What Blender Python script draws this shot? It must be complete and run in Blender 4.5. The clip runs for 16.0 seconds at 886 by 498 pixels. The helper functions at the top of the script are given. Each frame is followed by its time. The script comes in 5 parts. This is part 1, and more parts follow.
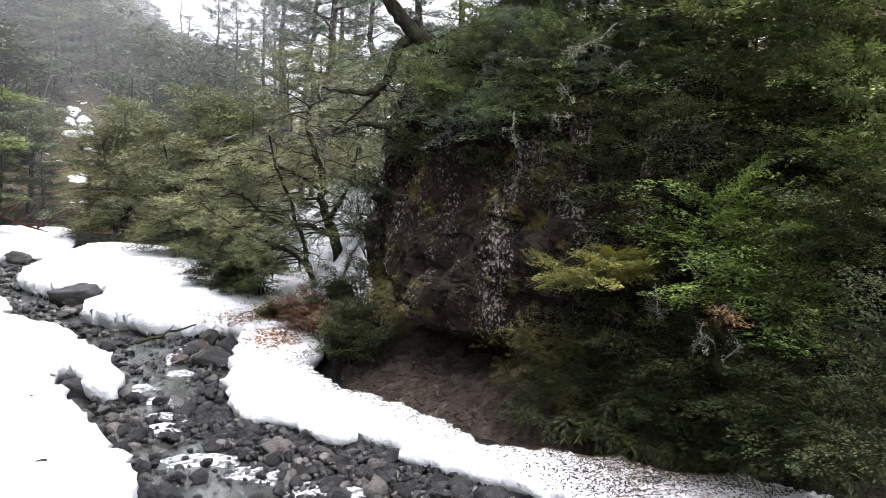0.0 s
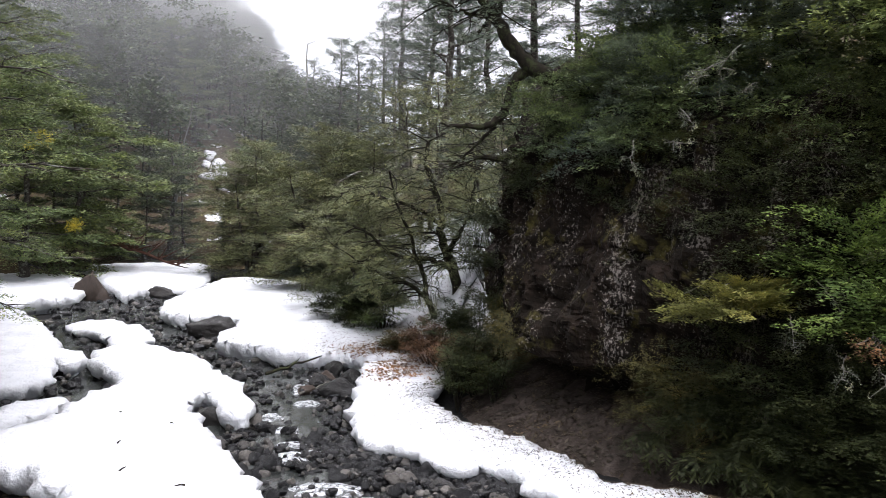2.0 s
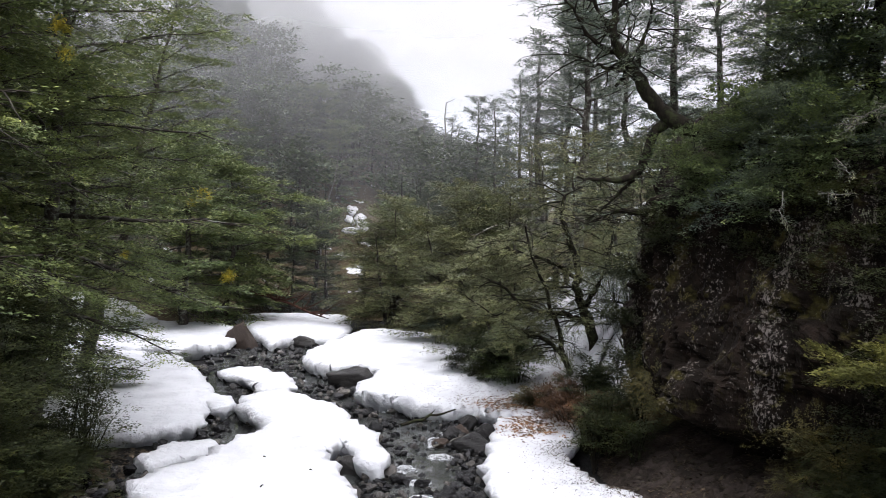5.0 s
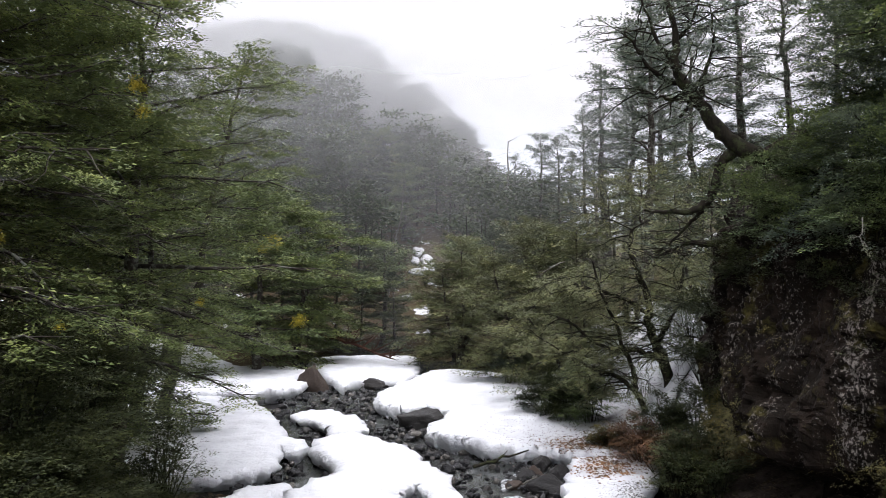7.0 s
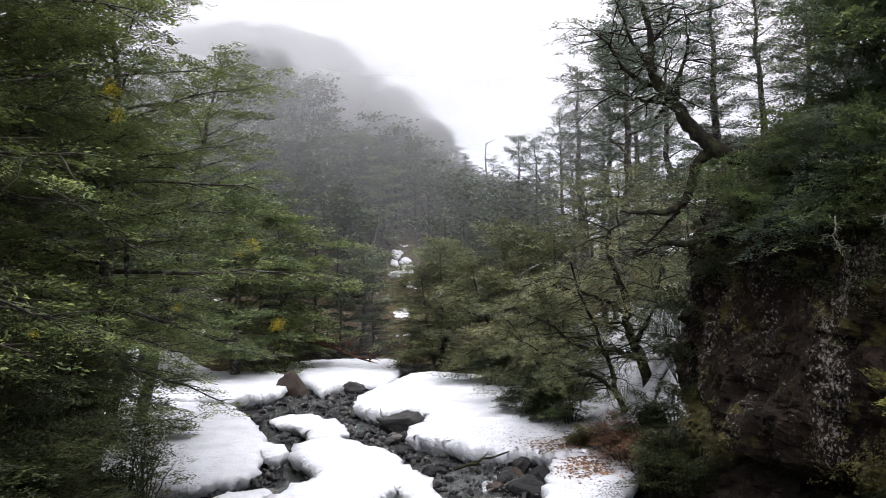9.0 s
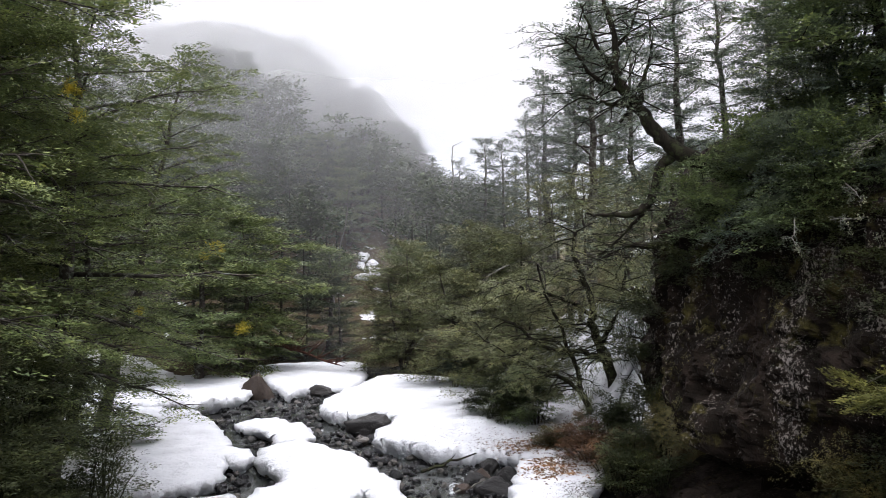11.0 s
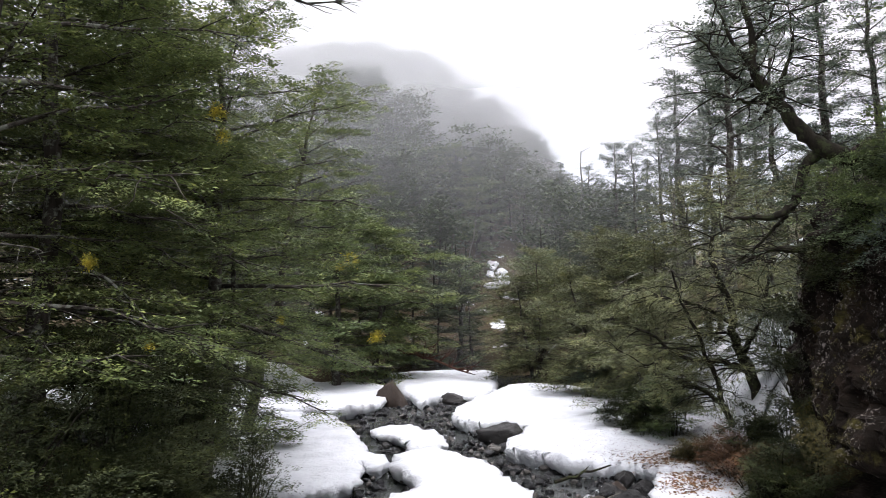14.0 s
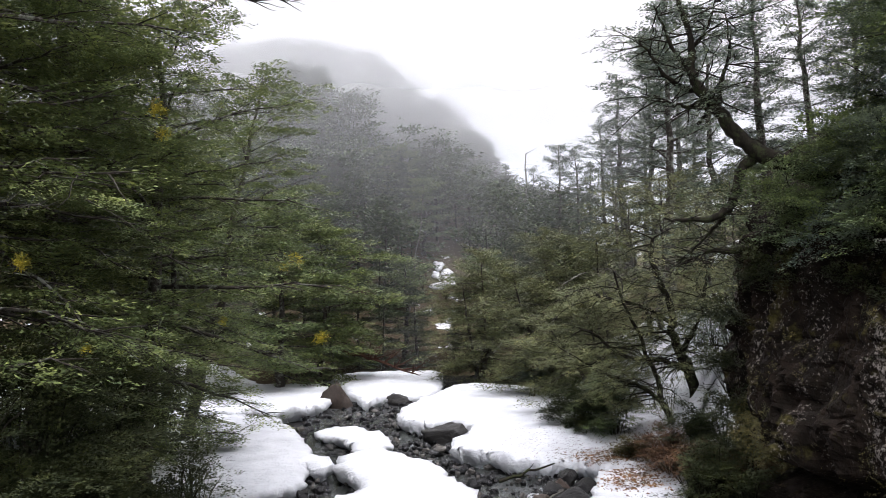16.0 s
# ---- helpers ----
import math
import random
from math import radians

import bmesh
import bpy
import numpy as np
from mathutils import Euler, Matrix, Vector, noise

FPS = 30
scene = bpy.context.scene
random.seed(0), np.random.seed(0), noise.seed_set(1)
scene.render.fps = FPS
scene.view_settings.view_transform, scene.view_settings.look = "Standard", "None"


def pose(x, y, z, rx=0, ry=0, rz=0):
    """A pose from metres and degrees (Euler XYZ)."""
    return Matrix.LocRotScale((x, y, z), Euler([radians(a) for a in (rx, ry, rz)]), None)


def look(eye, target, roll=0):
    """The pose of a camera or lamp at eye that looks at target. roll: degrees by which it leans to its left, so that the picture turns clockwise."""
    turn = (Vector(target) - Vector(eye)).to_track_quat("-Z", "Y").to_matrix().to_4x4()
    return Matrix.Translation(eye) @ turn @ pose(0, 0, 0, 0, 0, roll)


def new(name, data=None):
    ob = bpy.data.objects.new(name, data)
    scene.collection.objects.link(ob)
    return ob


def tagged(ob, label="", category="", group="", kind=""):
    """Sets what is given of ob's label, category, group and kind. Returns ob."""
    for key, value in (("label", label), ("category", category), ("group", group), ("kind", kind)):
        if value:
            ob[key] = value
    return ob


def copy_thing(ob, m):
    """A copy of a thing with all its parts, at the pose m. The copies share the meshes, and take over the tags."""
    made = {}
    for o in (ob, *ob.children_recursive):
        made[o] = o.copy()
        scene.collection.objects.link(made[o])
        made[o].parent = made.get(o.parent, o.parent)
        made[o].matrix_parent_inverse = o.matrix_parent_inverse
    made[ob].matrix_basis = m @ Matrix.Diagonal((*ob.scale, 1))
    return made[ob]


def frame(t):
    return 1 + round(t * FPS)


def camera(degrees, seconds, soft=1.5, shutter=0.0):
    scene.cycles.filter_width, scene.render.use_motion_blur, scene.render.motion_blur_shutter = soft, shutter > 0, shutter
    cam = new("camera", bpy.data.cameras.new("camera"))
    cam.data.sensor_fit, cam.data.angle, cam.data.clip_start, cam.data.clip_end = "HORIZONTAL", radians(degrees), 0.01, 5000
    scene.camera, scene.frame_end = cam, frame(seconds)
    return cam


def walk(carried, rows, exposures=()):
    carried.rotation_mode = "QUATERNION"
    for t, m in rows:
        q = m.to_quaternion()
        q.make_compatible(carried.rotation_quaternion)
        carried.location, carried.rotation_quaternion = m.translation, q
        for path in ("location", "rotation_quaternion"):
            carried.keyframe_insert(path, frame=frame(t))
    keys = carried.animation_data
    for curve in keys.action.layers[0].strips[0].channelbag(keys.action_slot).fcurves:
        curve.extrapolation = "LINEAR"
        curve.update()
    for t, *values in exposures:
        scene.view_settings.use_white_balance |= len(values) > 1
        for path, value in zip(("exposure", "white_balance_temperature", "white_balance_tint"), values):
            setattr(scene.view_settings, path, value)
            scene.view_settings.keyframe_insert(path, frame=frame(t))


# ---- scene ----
H = 4.5  # eye above the near stream bed


def aim(yaw, pitch, roll):
    return pose(0, 0, H, 90 + pitch, 0, yaw) @ pose(0, 0, 0, 0, 0, roll)


cam = camera(59.3, 16.0, soft=0.55)
walk(cam, [
    (0.0, aim(-23.84, -5.24, 2.78)), (0.5, aim(-21.27, -4.83, 2.59)), (1.0, aim(-19.88, -4.12, 2.36)),
    (1.5, aim(-17.97, -3.76, 1.90)), (2.0, aim(-15.04, -3.19, 1.41)), (2.5, aim(-13.26, -2.85, 0.76)),
    (3.0, aim(-12.60, -2.69, 0.36)), (3.5, aim(-12.19, -2.68, 0.38)), (4.0, aim(-10.46, -2.79, -1.18)),
    (4.5, aim(-7.56, -1.97, -0.46)), (5.0, aim(-5.01, 0.51, 1.64)), (5.2, aim(-3.79, 1.02, 2.42)),
    (7.3, aim(0.03, 3.46, -0.14)), (7.5, aim(-0.20, 3.49, -0.29)), (8.0, aim(-0.81, 3.47, -0.55)),
    (8.5, aim(-1.24, 3.49, -0.56)), (9.0, aim(-1.66, 3.50, -0.64)), (11.5, aim(-4.83, 3.77, -0.87)),
    (12.0, aim(-5.55, 4.05, -0.88)), (12.5, aim(-6.17, 4.06, -0.89)), (13.0, aim(-6.49, 4.04, -0.91)),
    (13.5, aim(-4.23, 4.08, -0.92)), (14.0, aim(5.37, 4.42, -1.15)), (14.5, aim(6.13, 4.46, -1.90)),
    (15.0, aim(5.52, 4.46, -2.08)), (15.5, aim(2.53, 4.45, -1.82)), (16.0, aim(1.36, 4.38, -1.33)),
], exposures=[(0.0, 1.48, 6350, 16), (0.5, 1.12, 6350, 16), (1.5, 0.91, 6350, 16), (3.5, 0.77, 6350, 16), (5.0, 0.60, 6350, 16), (9.0, 0.64, 6350, 16), (13.5, 0.65, 6350, 16), (14.0, 0.72, 6350, 16), (15.0, 0.72, 6350, 16), (16.0, 0.65, 6350, 16)])

# ---- light: overcast sky, brighter overhead than at the rim ----
world = bpy.data.worlds.new("overcast")
scene.world = world
world.use_nodes = True
wn, wl = world.node_tree.nodes, world.node_tree.links
wn.clear()
w_out = wn.new("ShaderNodeOutputWorld")
w_back = wn.new("ShaderNodeBackground")
w_sky = wn.new("ShaderNodeTexSky")
w_sky.sky_type, w_sky.sun_disc = "NISHITA", False
w_sky.sun_elevation, w_sky.sun_rotation = radians(55), radians(160)
w_co = wn.new("ShaderNodeTexCoord")
w_sep = wn.new("ShaderNodeSeparateXYZ")
w_ramp = wn.new("ShaderNodeValToRGB")
w_ramp.color_ramp.elements[0].position, w_ramp.color_ramp.elements[0].color = 0.0, (0.57, 0.577, 0.587, 1)
w_ramp.color_ramp.elements[1].position, w_ramp.color_ramp.elements[1].color = 1.0, (3.7, 3.73, 3.8, 1)
w_low = w_ramp.color_ramp.elements.new(0.33)
w_low.color = (0.63, 0.635, 0.642, 1)
w_mix = wn.new("ShaderNodeMix")
w_mix.data_type = "RGBA"
w_mix.inputs["Factor"].default_value = 0.03
wl.new(w_co.outputs["Generated"], w_sep.inputs[0])
wl.new(w_sep.outputs["Z"], w_ramp.inputs[0])
wl.new(w_ramp.outputs[0], w_mix.inputs[6])
wl.new(w_sky.outputs[0], w_mix.inputs[7])
wl.new(w_mix.outputs[2], w_back.inputs["Color"])
w_back.inputs["Strength"].default_value = 1.0
wl.new(w_back.outputs[0], w_out.inputs[0])

sun = new("sun", bpy.data.lights.new("sun", "SUN"))
sun.data.energy, sun.data.angle, sun.data.color = 0.7, radians(40), (1.0, 0.98, 0.95)
sun.matrix_world = look((0, 0, 60), (-12, 26, 0))


# ---- materials ----
def material(name, rough=0.8, metal=0.0, spec=0.3):
    m = bpy.data.materials.new(name)
    m.use_nodes = True
    b = m.node_tree.nodes["Principled BSDF"]
    b.inputs["Roughness"].default_value, b.inputs["Metallic"].default_value = rough, metal
    b.inputs["Specular IOR Level"].default_value = spec
    return m, m.node_tree.nodes, m.node_tree.links, b


def noise_node(nt, ln, scale, detail=4.0, rough=0.6, stretch=None, space="Object"):
    co = nt.new("ShaderNodeTexCoord")
    n = nt.new("ShaderNodeTexNoise")
    n.inputs["Scale"].default_value, n.inputs["Detail"].default_value, n.inputs["Roughness"].default_value = scale, detail, rough
    if stretch:
        mp = nt.new("ShaderNodeMapping")
        mp.inputs["Scale"].default_value = stretch
        ln.new(co.outputs[space], mp.inputs[0])
        ln.new(mp.outputs[0], n.inputs["Vector"])
    else:
        ln.new(co.outputs[space], n.inputs["Vector"])
    return n


def ramp(nt, ln, source, stops):
    r = nt.new("ShaderNodeValToRGB")
    while len(r.color_ramp.elements) < len(stops):
        r.color_ramp.elements.new(0.5)
    for e, (p, c) in zip(r.color_ramp.elements, stops):
        e.position, e.color = p, (*c, 1)
    ln.new(source, r.inputs[0])
    return r


def mix_colour(nt, ln, fac, a, b, mode="MIX"):
    m = nt.new("ShaderNodeMix")
    m.data_type, m.blend_type = "RGBA", mode
    for sock, v in ((m.inputs[0], fac), (m.inputs[6], a), (m.inputs[7], b)):
        if isinstance(v, bpy.types.NodeSocket):
            ln.new(v, sock)
        elif isinstance(v, tuple):
            sock.default_value = (*v, 1)
        else:
            sock.default_value = v
    return m.outputs[2]


def bump(nt, ln, b, source, strength, distance):
    k = nt.new("ShaderNodeBump")
    k.inputs["Strength"].default_value, k.inputs["Distance"].default_value = strength, distance
    ln.new(source, k.inputs["Height"])
    ln.new(k.outputs[0], b.inputs["Normal"])


def leaf_material(name, dark, mid, light, clear=0.25, tone=(1.0, 1.02, 1.12)):
    """Leaves: a little variation from leaf to leaf, more from tuft to tuft and from bough to bough."""
    m, nt, ln, b = material(name, 0.6, 0.0, 0.25)
    dark, mid, light = (tuple(c * k for c, k in zip(col, tone)) for col in (dark, mid, light))
    low, high = (tuple(k * a + (1 - k) * c for a, c in zip(col, mid)) for col, k in ((dark, 0.5), (light, 0.28)))
    g = nt.new("ShaderNodeNewGeometry")
    r1 = ramp(nt, ln, g.outputs["Random Per Island"], [(0.0, low), (0.6, mid), (1.0, high)])
    tuft = noise_node(nt, ln, 3.4, 3.0, 0.6)
    r3 = ramp(nt, ln, tuft.outputs["Fac"], [(0.33, (0.52, 0.55, 0.54)), (0.52, (1.0, 1.0, 1.0)), (0.68, (1.75, 1.65, 1.4))])
    big = noise_node(nt, ln, 0.8, 3.0)
    r2 = ramp(nt, ln, big.outputs["Fac"], [(0.35, (0.70, 0.76, 0.74)), (0.65, (1.3, 1.25, 1.05))])
    col = mix_colour(nt, ln, 1.0, r1.outputs[0], r2.outputs[0], "MULTIPLY")
    col = mix_colour(nt, ln, 1.0, col, r3.outputs[0], "MULTIPLY")
    ln.new(col, b.inputs["Base Color"])
    tr = nt.new("ShaderNodeBsdfTranslucent")
    ln.new(col, tr.inputs["Color"])
    mx = nt.new("ShaderNodeMixShader")
    mx.inputs[0].default_value = clear
    ln.new(b.outputs[0], mx.inputs[1])
    ln.new(tr.outputs[0], mx.inputs[2])
    ln.new(mx.outputs[0], nt["Material Output"].inputs["Surface"])
    return m


def bark_material(name, dark, light, lichen=None):
    m, nt, ln, b = material(name, 0.95, 0.0, 0.1)
    n = noise_node(nt, ln, 9.0, 6.0, 0.65, (1.0, 1.0, 0.25))
    col = ramp(nt, ln, n.outputs["Fac"], [(0.3, dark), (0.7, light)]).outputs[0]
    if lichen:
        n2 = noise_node(nt, ln, 5.0, 5.0, 0.7)
        f = ramp(nt, ln, n2.outputs["Fac"], [(0.52, (0, 0, 0)), (0.6, (1, 1, 1))])
        col = mix_colour(nt, ln, f.outputs[0], col, lichen)
    ln.new(col, b.inputs["Base Color"])
    bump(nt, ln, b, n.outputs["Fac"], 0.7, 0.03)
    return m


def make_snow():
    m, nt, ln, b = material("snow", 0.75, 0.0, 0.2)
    n = noise_node(nt, ln, 1.1, 5.0, 0.55)
    c1 = ramp(nt, ln, n.outputs["Fac"], [(0.3, (0.47, 0.48, 0.497)), (0.6, (0.57, 0.58, 0.595))])
    grit = noise_node(nt, ln, 14.0, 4.0, 0.7)
    f = ramp(nt, ln, grit.outputs["Fac"], [(0.66, (0, 0, 0)), (0.74, (0.5, 0.5, 0.5))])
    ln.new(mix_colour(nt, ln, f.outputs[0], c1.outputs[0], (0.36, 0.34, 0.31)), b.inputs["Base Color"])
    fine = noise_node(nt, ln, 7.0, 6.0, 0.6)
    bump(nt, ln, b, fine.outputs["Fac"], 0.8, 0.09)
    return m


def make_stone(name, dark, mid, light, rough):
    m, nt, ln, b = material(name, rough, 0.0, 0.32)
    oi = nt.new("ShaderNodeObjectInfo")
    g = nt.new("ShaderNodeNewGeometry")
    s = nt.new("ShaderNodeMath")
    s.operation = "ADD"
    ln.new(oi.outputs["Random"], s.inputs[0])
    ln.new(g.outputs["Random Per Island"], s.inputs[1])
    fr = nt.new("ShaderNodeMath")
    fr.operation = "FRACT"
    ln.new(s.outputs[0], fr.inputs[0])
    c = ramp(nt, ln, fr.outputs[0], [(0.0, dark), (0.7, mid), (1.0, light)])
    n = noise_node(nt, ln, 11.0, 6.0, 0.7)
    c2 = ramp(nt, ln, n.outputs["Fac"], [(0.3, (0.6, 0.6, 0.6)), (0.7, (1.35, 1.32, 1.28))])
    ln.new(mix_colour(nt, ln, 1.0, c.outputs[0], c2.outputs[0], "MULTIPLY"), b.inputs["Base Color"])
    bump(nt, ln, b, n.outputs["Fac"], 0.9, 0.05)
    return m


def make_cliff_rock():
    m, nt, ln, b = material("lichened_rock", 0.9, 0.0, 0.1)
    n = noise_node(nt, ln, 1.6, 8.0, 0.7, (1.0, 1.0, 0.55))
    # base colours cut to near black to carry the shade of overhanging trees
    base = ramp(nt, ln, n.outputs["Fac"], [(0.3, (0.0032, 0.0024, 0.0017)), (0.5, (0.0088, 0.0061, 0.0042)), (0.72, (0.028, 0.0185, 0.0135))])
    fine = noise_node(nt, ln, 9.0, 7.0, 0.75, (1.0, 1.0, 0.6))
    speck = noise_node(nt, ln, 20.0, 4.0, 0.7, (1.0, 1.0, 0.65))
    area = noise_node(nt, ln, 1.3, 3.0, 0.6, (1.7, 1.7, 0.14))
    mul = nt.new("ShaderNodeMath")
    mul.operation = "MULTIPLY_ADD"
    mul.inputs[1].default_value = 0.62
    ln.new(area.outputs["Fac"], mul.inputs[0])
    ln.new(speck.outputs["Fac"], mul.inputs[2])
    half = nt.new("ShaderNodeMath")
    half.operation = "MULTIPLY"
    half.inputs[1].default_value = 0.617
    ln.new(mul.outputs[0], half.inputs[0])
    f = ramp(nt, ln, half.outputs[0], [(0.555, (0, 0, 0)), (0.60, (1, 1, 1))])
    col = mix_colour(nt, ln, f.outputs[0], base.outputs[0], (0.145, 0.130, 0.115))
    moss = noise_node(nt, ln, 1.1, 6.0, 0.7)
    g = ramp(nt, ln, moss.outputs["Fac"], [(0.56, (0, 0, 0)), (0.66, (0.8, 0.8, 0.8))])
    col = mix_colour(nt, ln, g.outputs[0], col, (0.055, 0.048, 0.012))
    ln.new(col, b.inputs["Base Color"])
    bump(nt, ln, b, fine.outputs["Fac"], 0.8, 0.08)
    return m


def make_litter(name, dark, mid, light, scale=9.0):
    m, nt, ln, b = material(name, 0.95, 0.0, 0.15)
    n = noise_node(nt, ln, scale, 8.0, 0.75)
    c = ramp(nt, ln, n.outputs["Fac"], [(0.3, dark), (0.5, mid), (0.72, light)])
    ln.new(c.outputs[0], b.inputs["Base Color"])
    bump(nt, ln, b, n.outputs["Fac"], 0.8, 0.06)
    return m


def make_forest_floor():
    m, nt, ln, b = material("forest_floor", 0.95, 0.0, 0.1)
    n = noise_node(nt, ln, 5.0, 8.0, 0.75)
    c = ramp(nt, ln, n.outputs["Fac"], [(0.3, (0.018, 0.014, 0.009)), (0.5, (0.05, 0.038, 0.022)), (0.72, (0.085, 0.072, 0.035))])
    n2 = noise_node(nt, ln, 0.35, 6.0, 0.65)
    f = ramp(nt, ln, n2.outputs["Fac"], [(0.63, (0, 0, 0)), (0.66, (1, 1, 1))])
    ln.new(mix_colour(nt, ln, f.outputs[0], c.outputs[0], (0.58, 0.59, 0.61)), b.inputs["Base Color"])
    bump(nt, ln, b, n.outputs["Fac"], 0.7, 0.08)
    return m


def make_water():
    m, nt, ln, b = material("stream_water", 0.22, 0.0, 0.4)
    n = noise_node(nt, ln, 2.4, 4.0, 0.6, (1.6, 0.6, 1.0))
    c = ramp(nt, ln, n.outputs["Fac"], [(0.3, (0.016, 0.018, 0.016)), (0.5, (0.034, 0.037, 0.034)), (0.72, (0.085, 0.09, 0.088))])
    ln.new(c.outputs[0], b.inputs["Base Color"])
    n2 = noise_node(nt, ln, 7.0, 4.0, 0.6, (1.4, 0.6, 1.0))
    bump(nt, ln, b, n2.outputs["Fac"], 0.25, 0.05)
    return m


def make_foam():
    """White water: streaks of foam drawn out along the flow, open water between."""
    m, nt, ln, b = material("white_water", 0.95, 0.0, 0.05)
    n = noise_node(nt, ln, 15.0, 7.0, 0.7, (0.6, 1.3, 1.0))
    c = ramp(nt, ln, n.outputs["Fac"], [(0.40, (0.30, 0.31, 0.32)), (0.62, (0.58, 0.60, 0.61))])
    ln.new(c.outputs[0], b.inputs["Base Color"])
    f = ramp(nt, ln, n.outputs["Fac"], [(0.36, (0.05, 0.05, 0.05)), (0.62, (0.85, 0.85, 0.85))])
    ln.new(f.outputs[0], b.inputs["Alpha"])
    bump(nt, ln, b, n.outputs["Fac"], 0.3, 0.04)
    return m


def make_mist(name, low, high, dens_low, dens_high):
    """Drifting cloud: part of the light passes, part is scattered; denser with height."""
    m = bpy.data.materials.new(name)
    m.use_nodes = True
    nt, ln = m.node_tree.nodes, m.node_tree.links
    nt.clear()
    out = nt.new("ShaderNodeOutputMaterial")
    clear = nt.new("ShaderNodeBsdfTransparent")
    d, t = nt.new("ShaderNodeBsdfDiffuse"), nt.new("ShaderNodeBsdfTranslucent")
    for s in (d, t):
        s.inputs["Color"].default_value = (0.78, 0.785, 0.795, 1)
    up = nt.new("ShaderNodeCombineXYZ")
    up.inputs[2].default_value = 1.0
    ln.new(up.outputs[0], d.inputs["Normal"])
    ln.new(up.outputs[0], t.inputs["Normal"])
    both = nt.new("ShaderNodeAddShader")
    ln.new(d.outputs[0], both.inputs[0])
    ln.new(t.outputs[0], both.inputs[1])
    co = nt.new("ShaderNodeTexCoord")
    sep = nt.new("ShaderNodeSeparateXYZ")
    ln.new(co.outputs["Object"], sep.inputs[0])
    n = noise_node(nt, ln, 0.035, 4.0, 0.55, (1.0, 1.0, 1.6))
    add = nt.new("ShaderNodeMath")
    add.operation = "MULTIPLY_ADD"
    add.inputs[1].default_value, add.inputs[2].default_value = 12.0, -6.0
    ln.new(n.outputs["Fac"], add.inputs[0])
    zz = nt.new("ShaderNodeMath")
    zz.operation = "ADD"
    ln.new(sep.outputs["Z"], zz.inputs[0])
    ln.new(add.outputs[0], zz.inputs[1])
    mr = nt.new("ShaderNodeMapRange")
    mr.interpolation_type = "SMOOTHSTEP"
    for k, v in zip(("From Min", "From Max", "To Min", "To Max"), (low, high, dens_low, dens_high)):
        mr.inputs[k].default_value = v
    ln.new(zz.outputs[0], mr.inputs["Value"])
    mx = nt.new("ShaderNodeMixShader")
    ln.new(mr.outputs[0], mx.inputs[0])
    ln.new(clear.outputs[0], mx.inputs[1])
    ln.new(both.outputs[0], mx.inputs[2])
    ln.new(mx.outputs[0], out.inputs["Surface"])
    return m


SNOW = make_snow()
STONE = make_stone("wet_basalt", (0.004, 0.004, 0.0045), (0.013, 0.013, 0.0135), (0.095, 0.088, 0.080), 0.27)
BOULDER = make_stone("boulder_rock", (0.008, 0.0075, 0.007), (0.014, 0.013, 0.012), (0.024, 0.022, 0.02), 0.5)
RED_STONE = make_stone("brown_rock", (0.030, 0.022, 0.017), (0.045, 0.031, 0.023), (0.06, 0.045, 0.033), 0.6)
CLIFF_ROCK = make_cliff_rock()
EARTH = make_litter("bare_earth", (0.0100, 0.0075, 0.0058), (0.0340, 0.0262, 0.0215), (0.0850, 0.0690, 0.0590), 3.2)
GRAVEL = make_litter("stream_gravel", (0.004, 0.004, 0.004), (0.010, 0.010, 0.010), (0.028, 0.027, 0.025), 7.0)
FLOOR = make_forest_floor()
WATER, FOAM = make_water(), make_foam()
BARK = bark_material("grey_bark", (0.020, 0.017, 0.014), (0.062, 0.054, 0.046), (0.15, 0.155, 0.13))
DARK_BARK = bark_material("dark_mossy_bark", (0.007, 0.006, 0.005), (0.026, 0.022, 0.016), (0.030, 0.034, 0.016))
PALE_BARK = bark_material("bleached_wood", (0.065, 0.061, 0.053), (0.15, 0.142, 0.125))
RED_BARK = bark_material("red_brown_wood", (0.0400, 0.0210, 0.0150), (0.0850, 0.0430, 0.0300))
LEAF_DEEP = leaf_material("deep_green_leaves", (0.0397, 0.0608, 0.0251), (0.0979, 0.1270, 0.0529), (0.2248, 0.2446, 0.1032))
LEAF_BEECH = leaf_material("beech_leaves", (0.0474, 0.0681, 0.0260), (0.1201, 0.1483, 0.0519), (0.2648, 0.2714, 0.1013))
LEAF_OLIVE = leaf_material("olive_leaves", (0.0565, 0.0640, 0.0320), (0.1204, 0.1280, 0.0621), (0.2118, 0.2070, 0.1083))
LEAF_BRIGHT = leaf_material("fresh_green_leaves", (0.0365, 0.0567, 0.0141), (0.0951, 0.1377, 0.0344), (0.2024, 0.2408, 0.0708), 0.3)
LEAF_YELLOW = leaf_material("yellow_green_leaves", (0.0690, 0.0713, 0.0207), (0.1495, 0.1472, 0.0437), (0.2472, 0.2300, 0.0828), 0.3, tone=(1, 1, 1))
LEAF_GREY = leaf_material("grey_green_leaves", (0.0418, 0.0583, 0.0418), (0.0935, 0.1155, 0.0836), (0.1771, 0.1980, 0.1452))
LICHEN = leaf_material("pale_lichen", (0.1200, 0.1275, 0.0975), (0.1950, 0.2025, 0.1575), (0.2700, 0.2700, 0.2250), tone=(1, 1, 1))
MOSS_YELLOW = leaf_material("yellow_mistletoe", (0.22, 0.20, 0.03), (0.34, 0.30, 0.05), (0.42, 0.38, 0.09), tone=(1, 1, 1))
DEAD_LEAF = leaf_material("dead_leaves", (0.09, 0.045, 0.024), (0.18, 0.10, 0.055), (0.28, 0.19, 0.12), tone=(1, 1, 1))
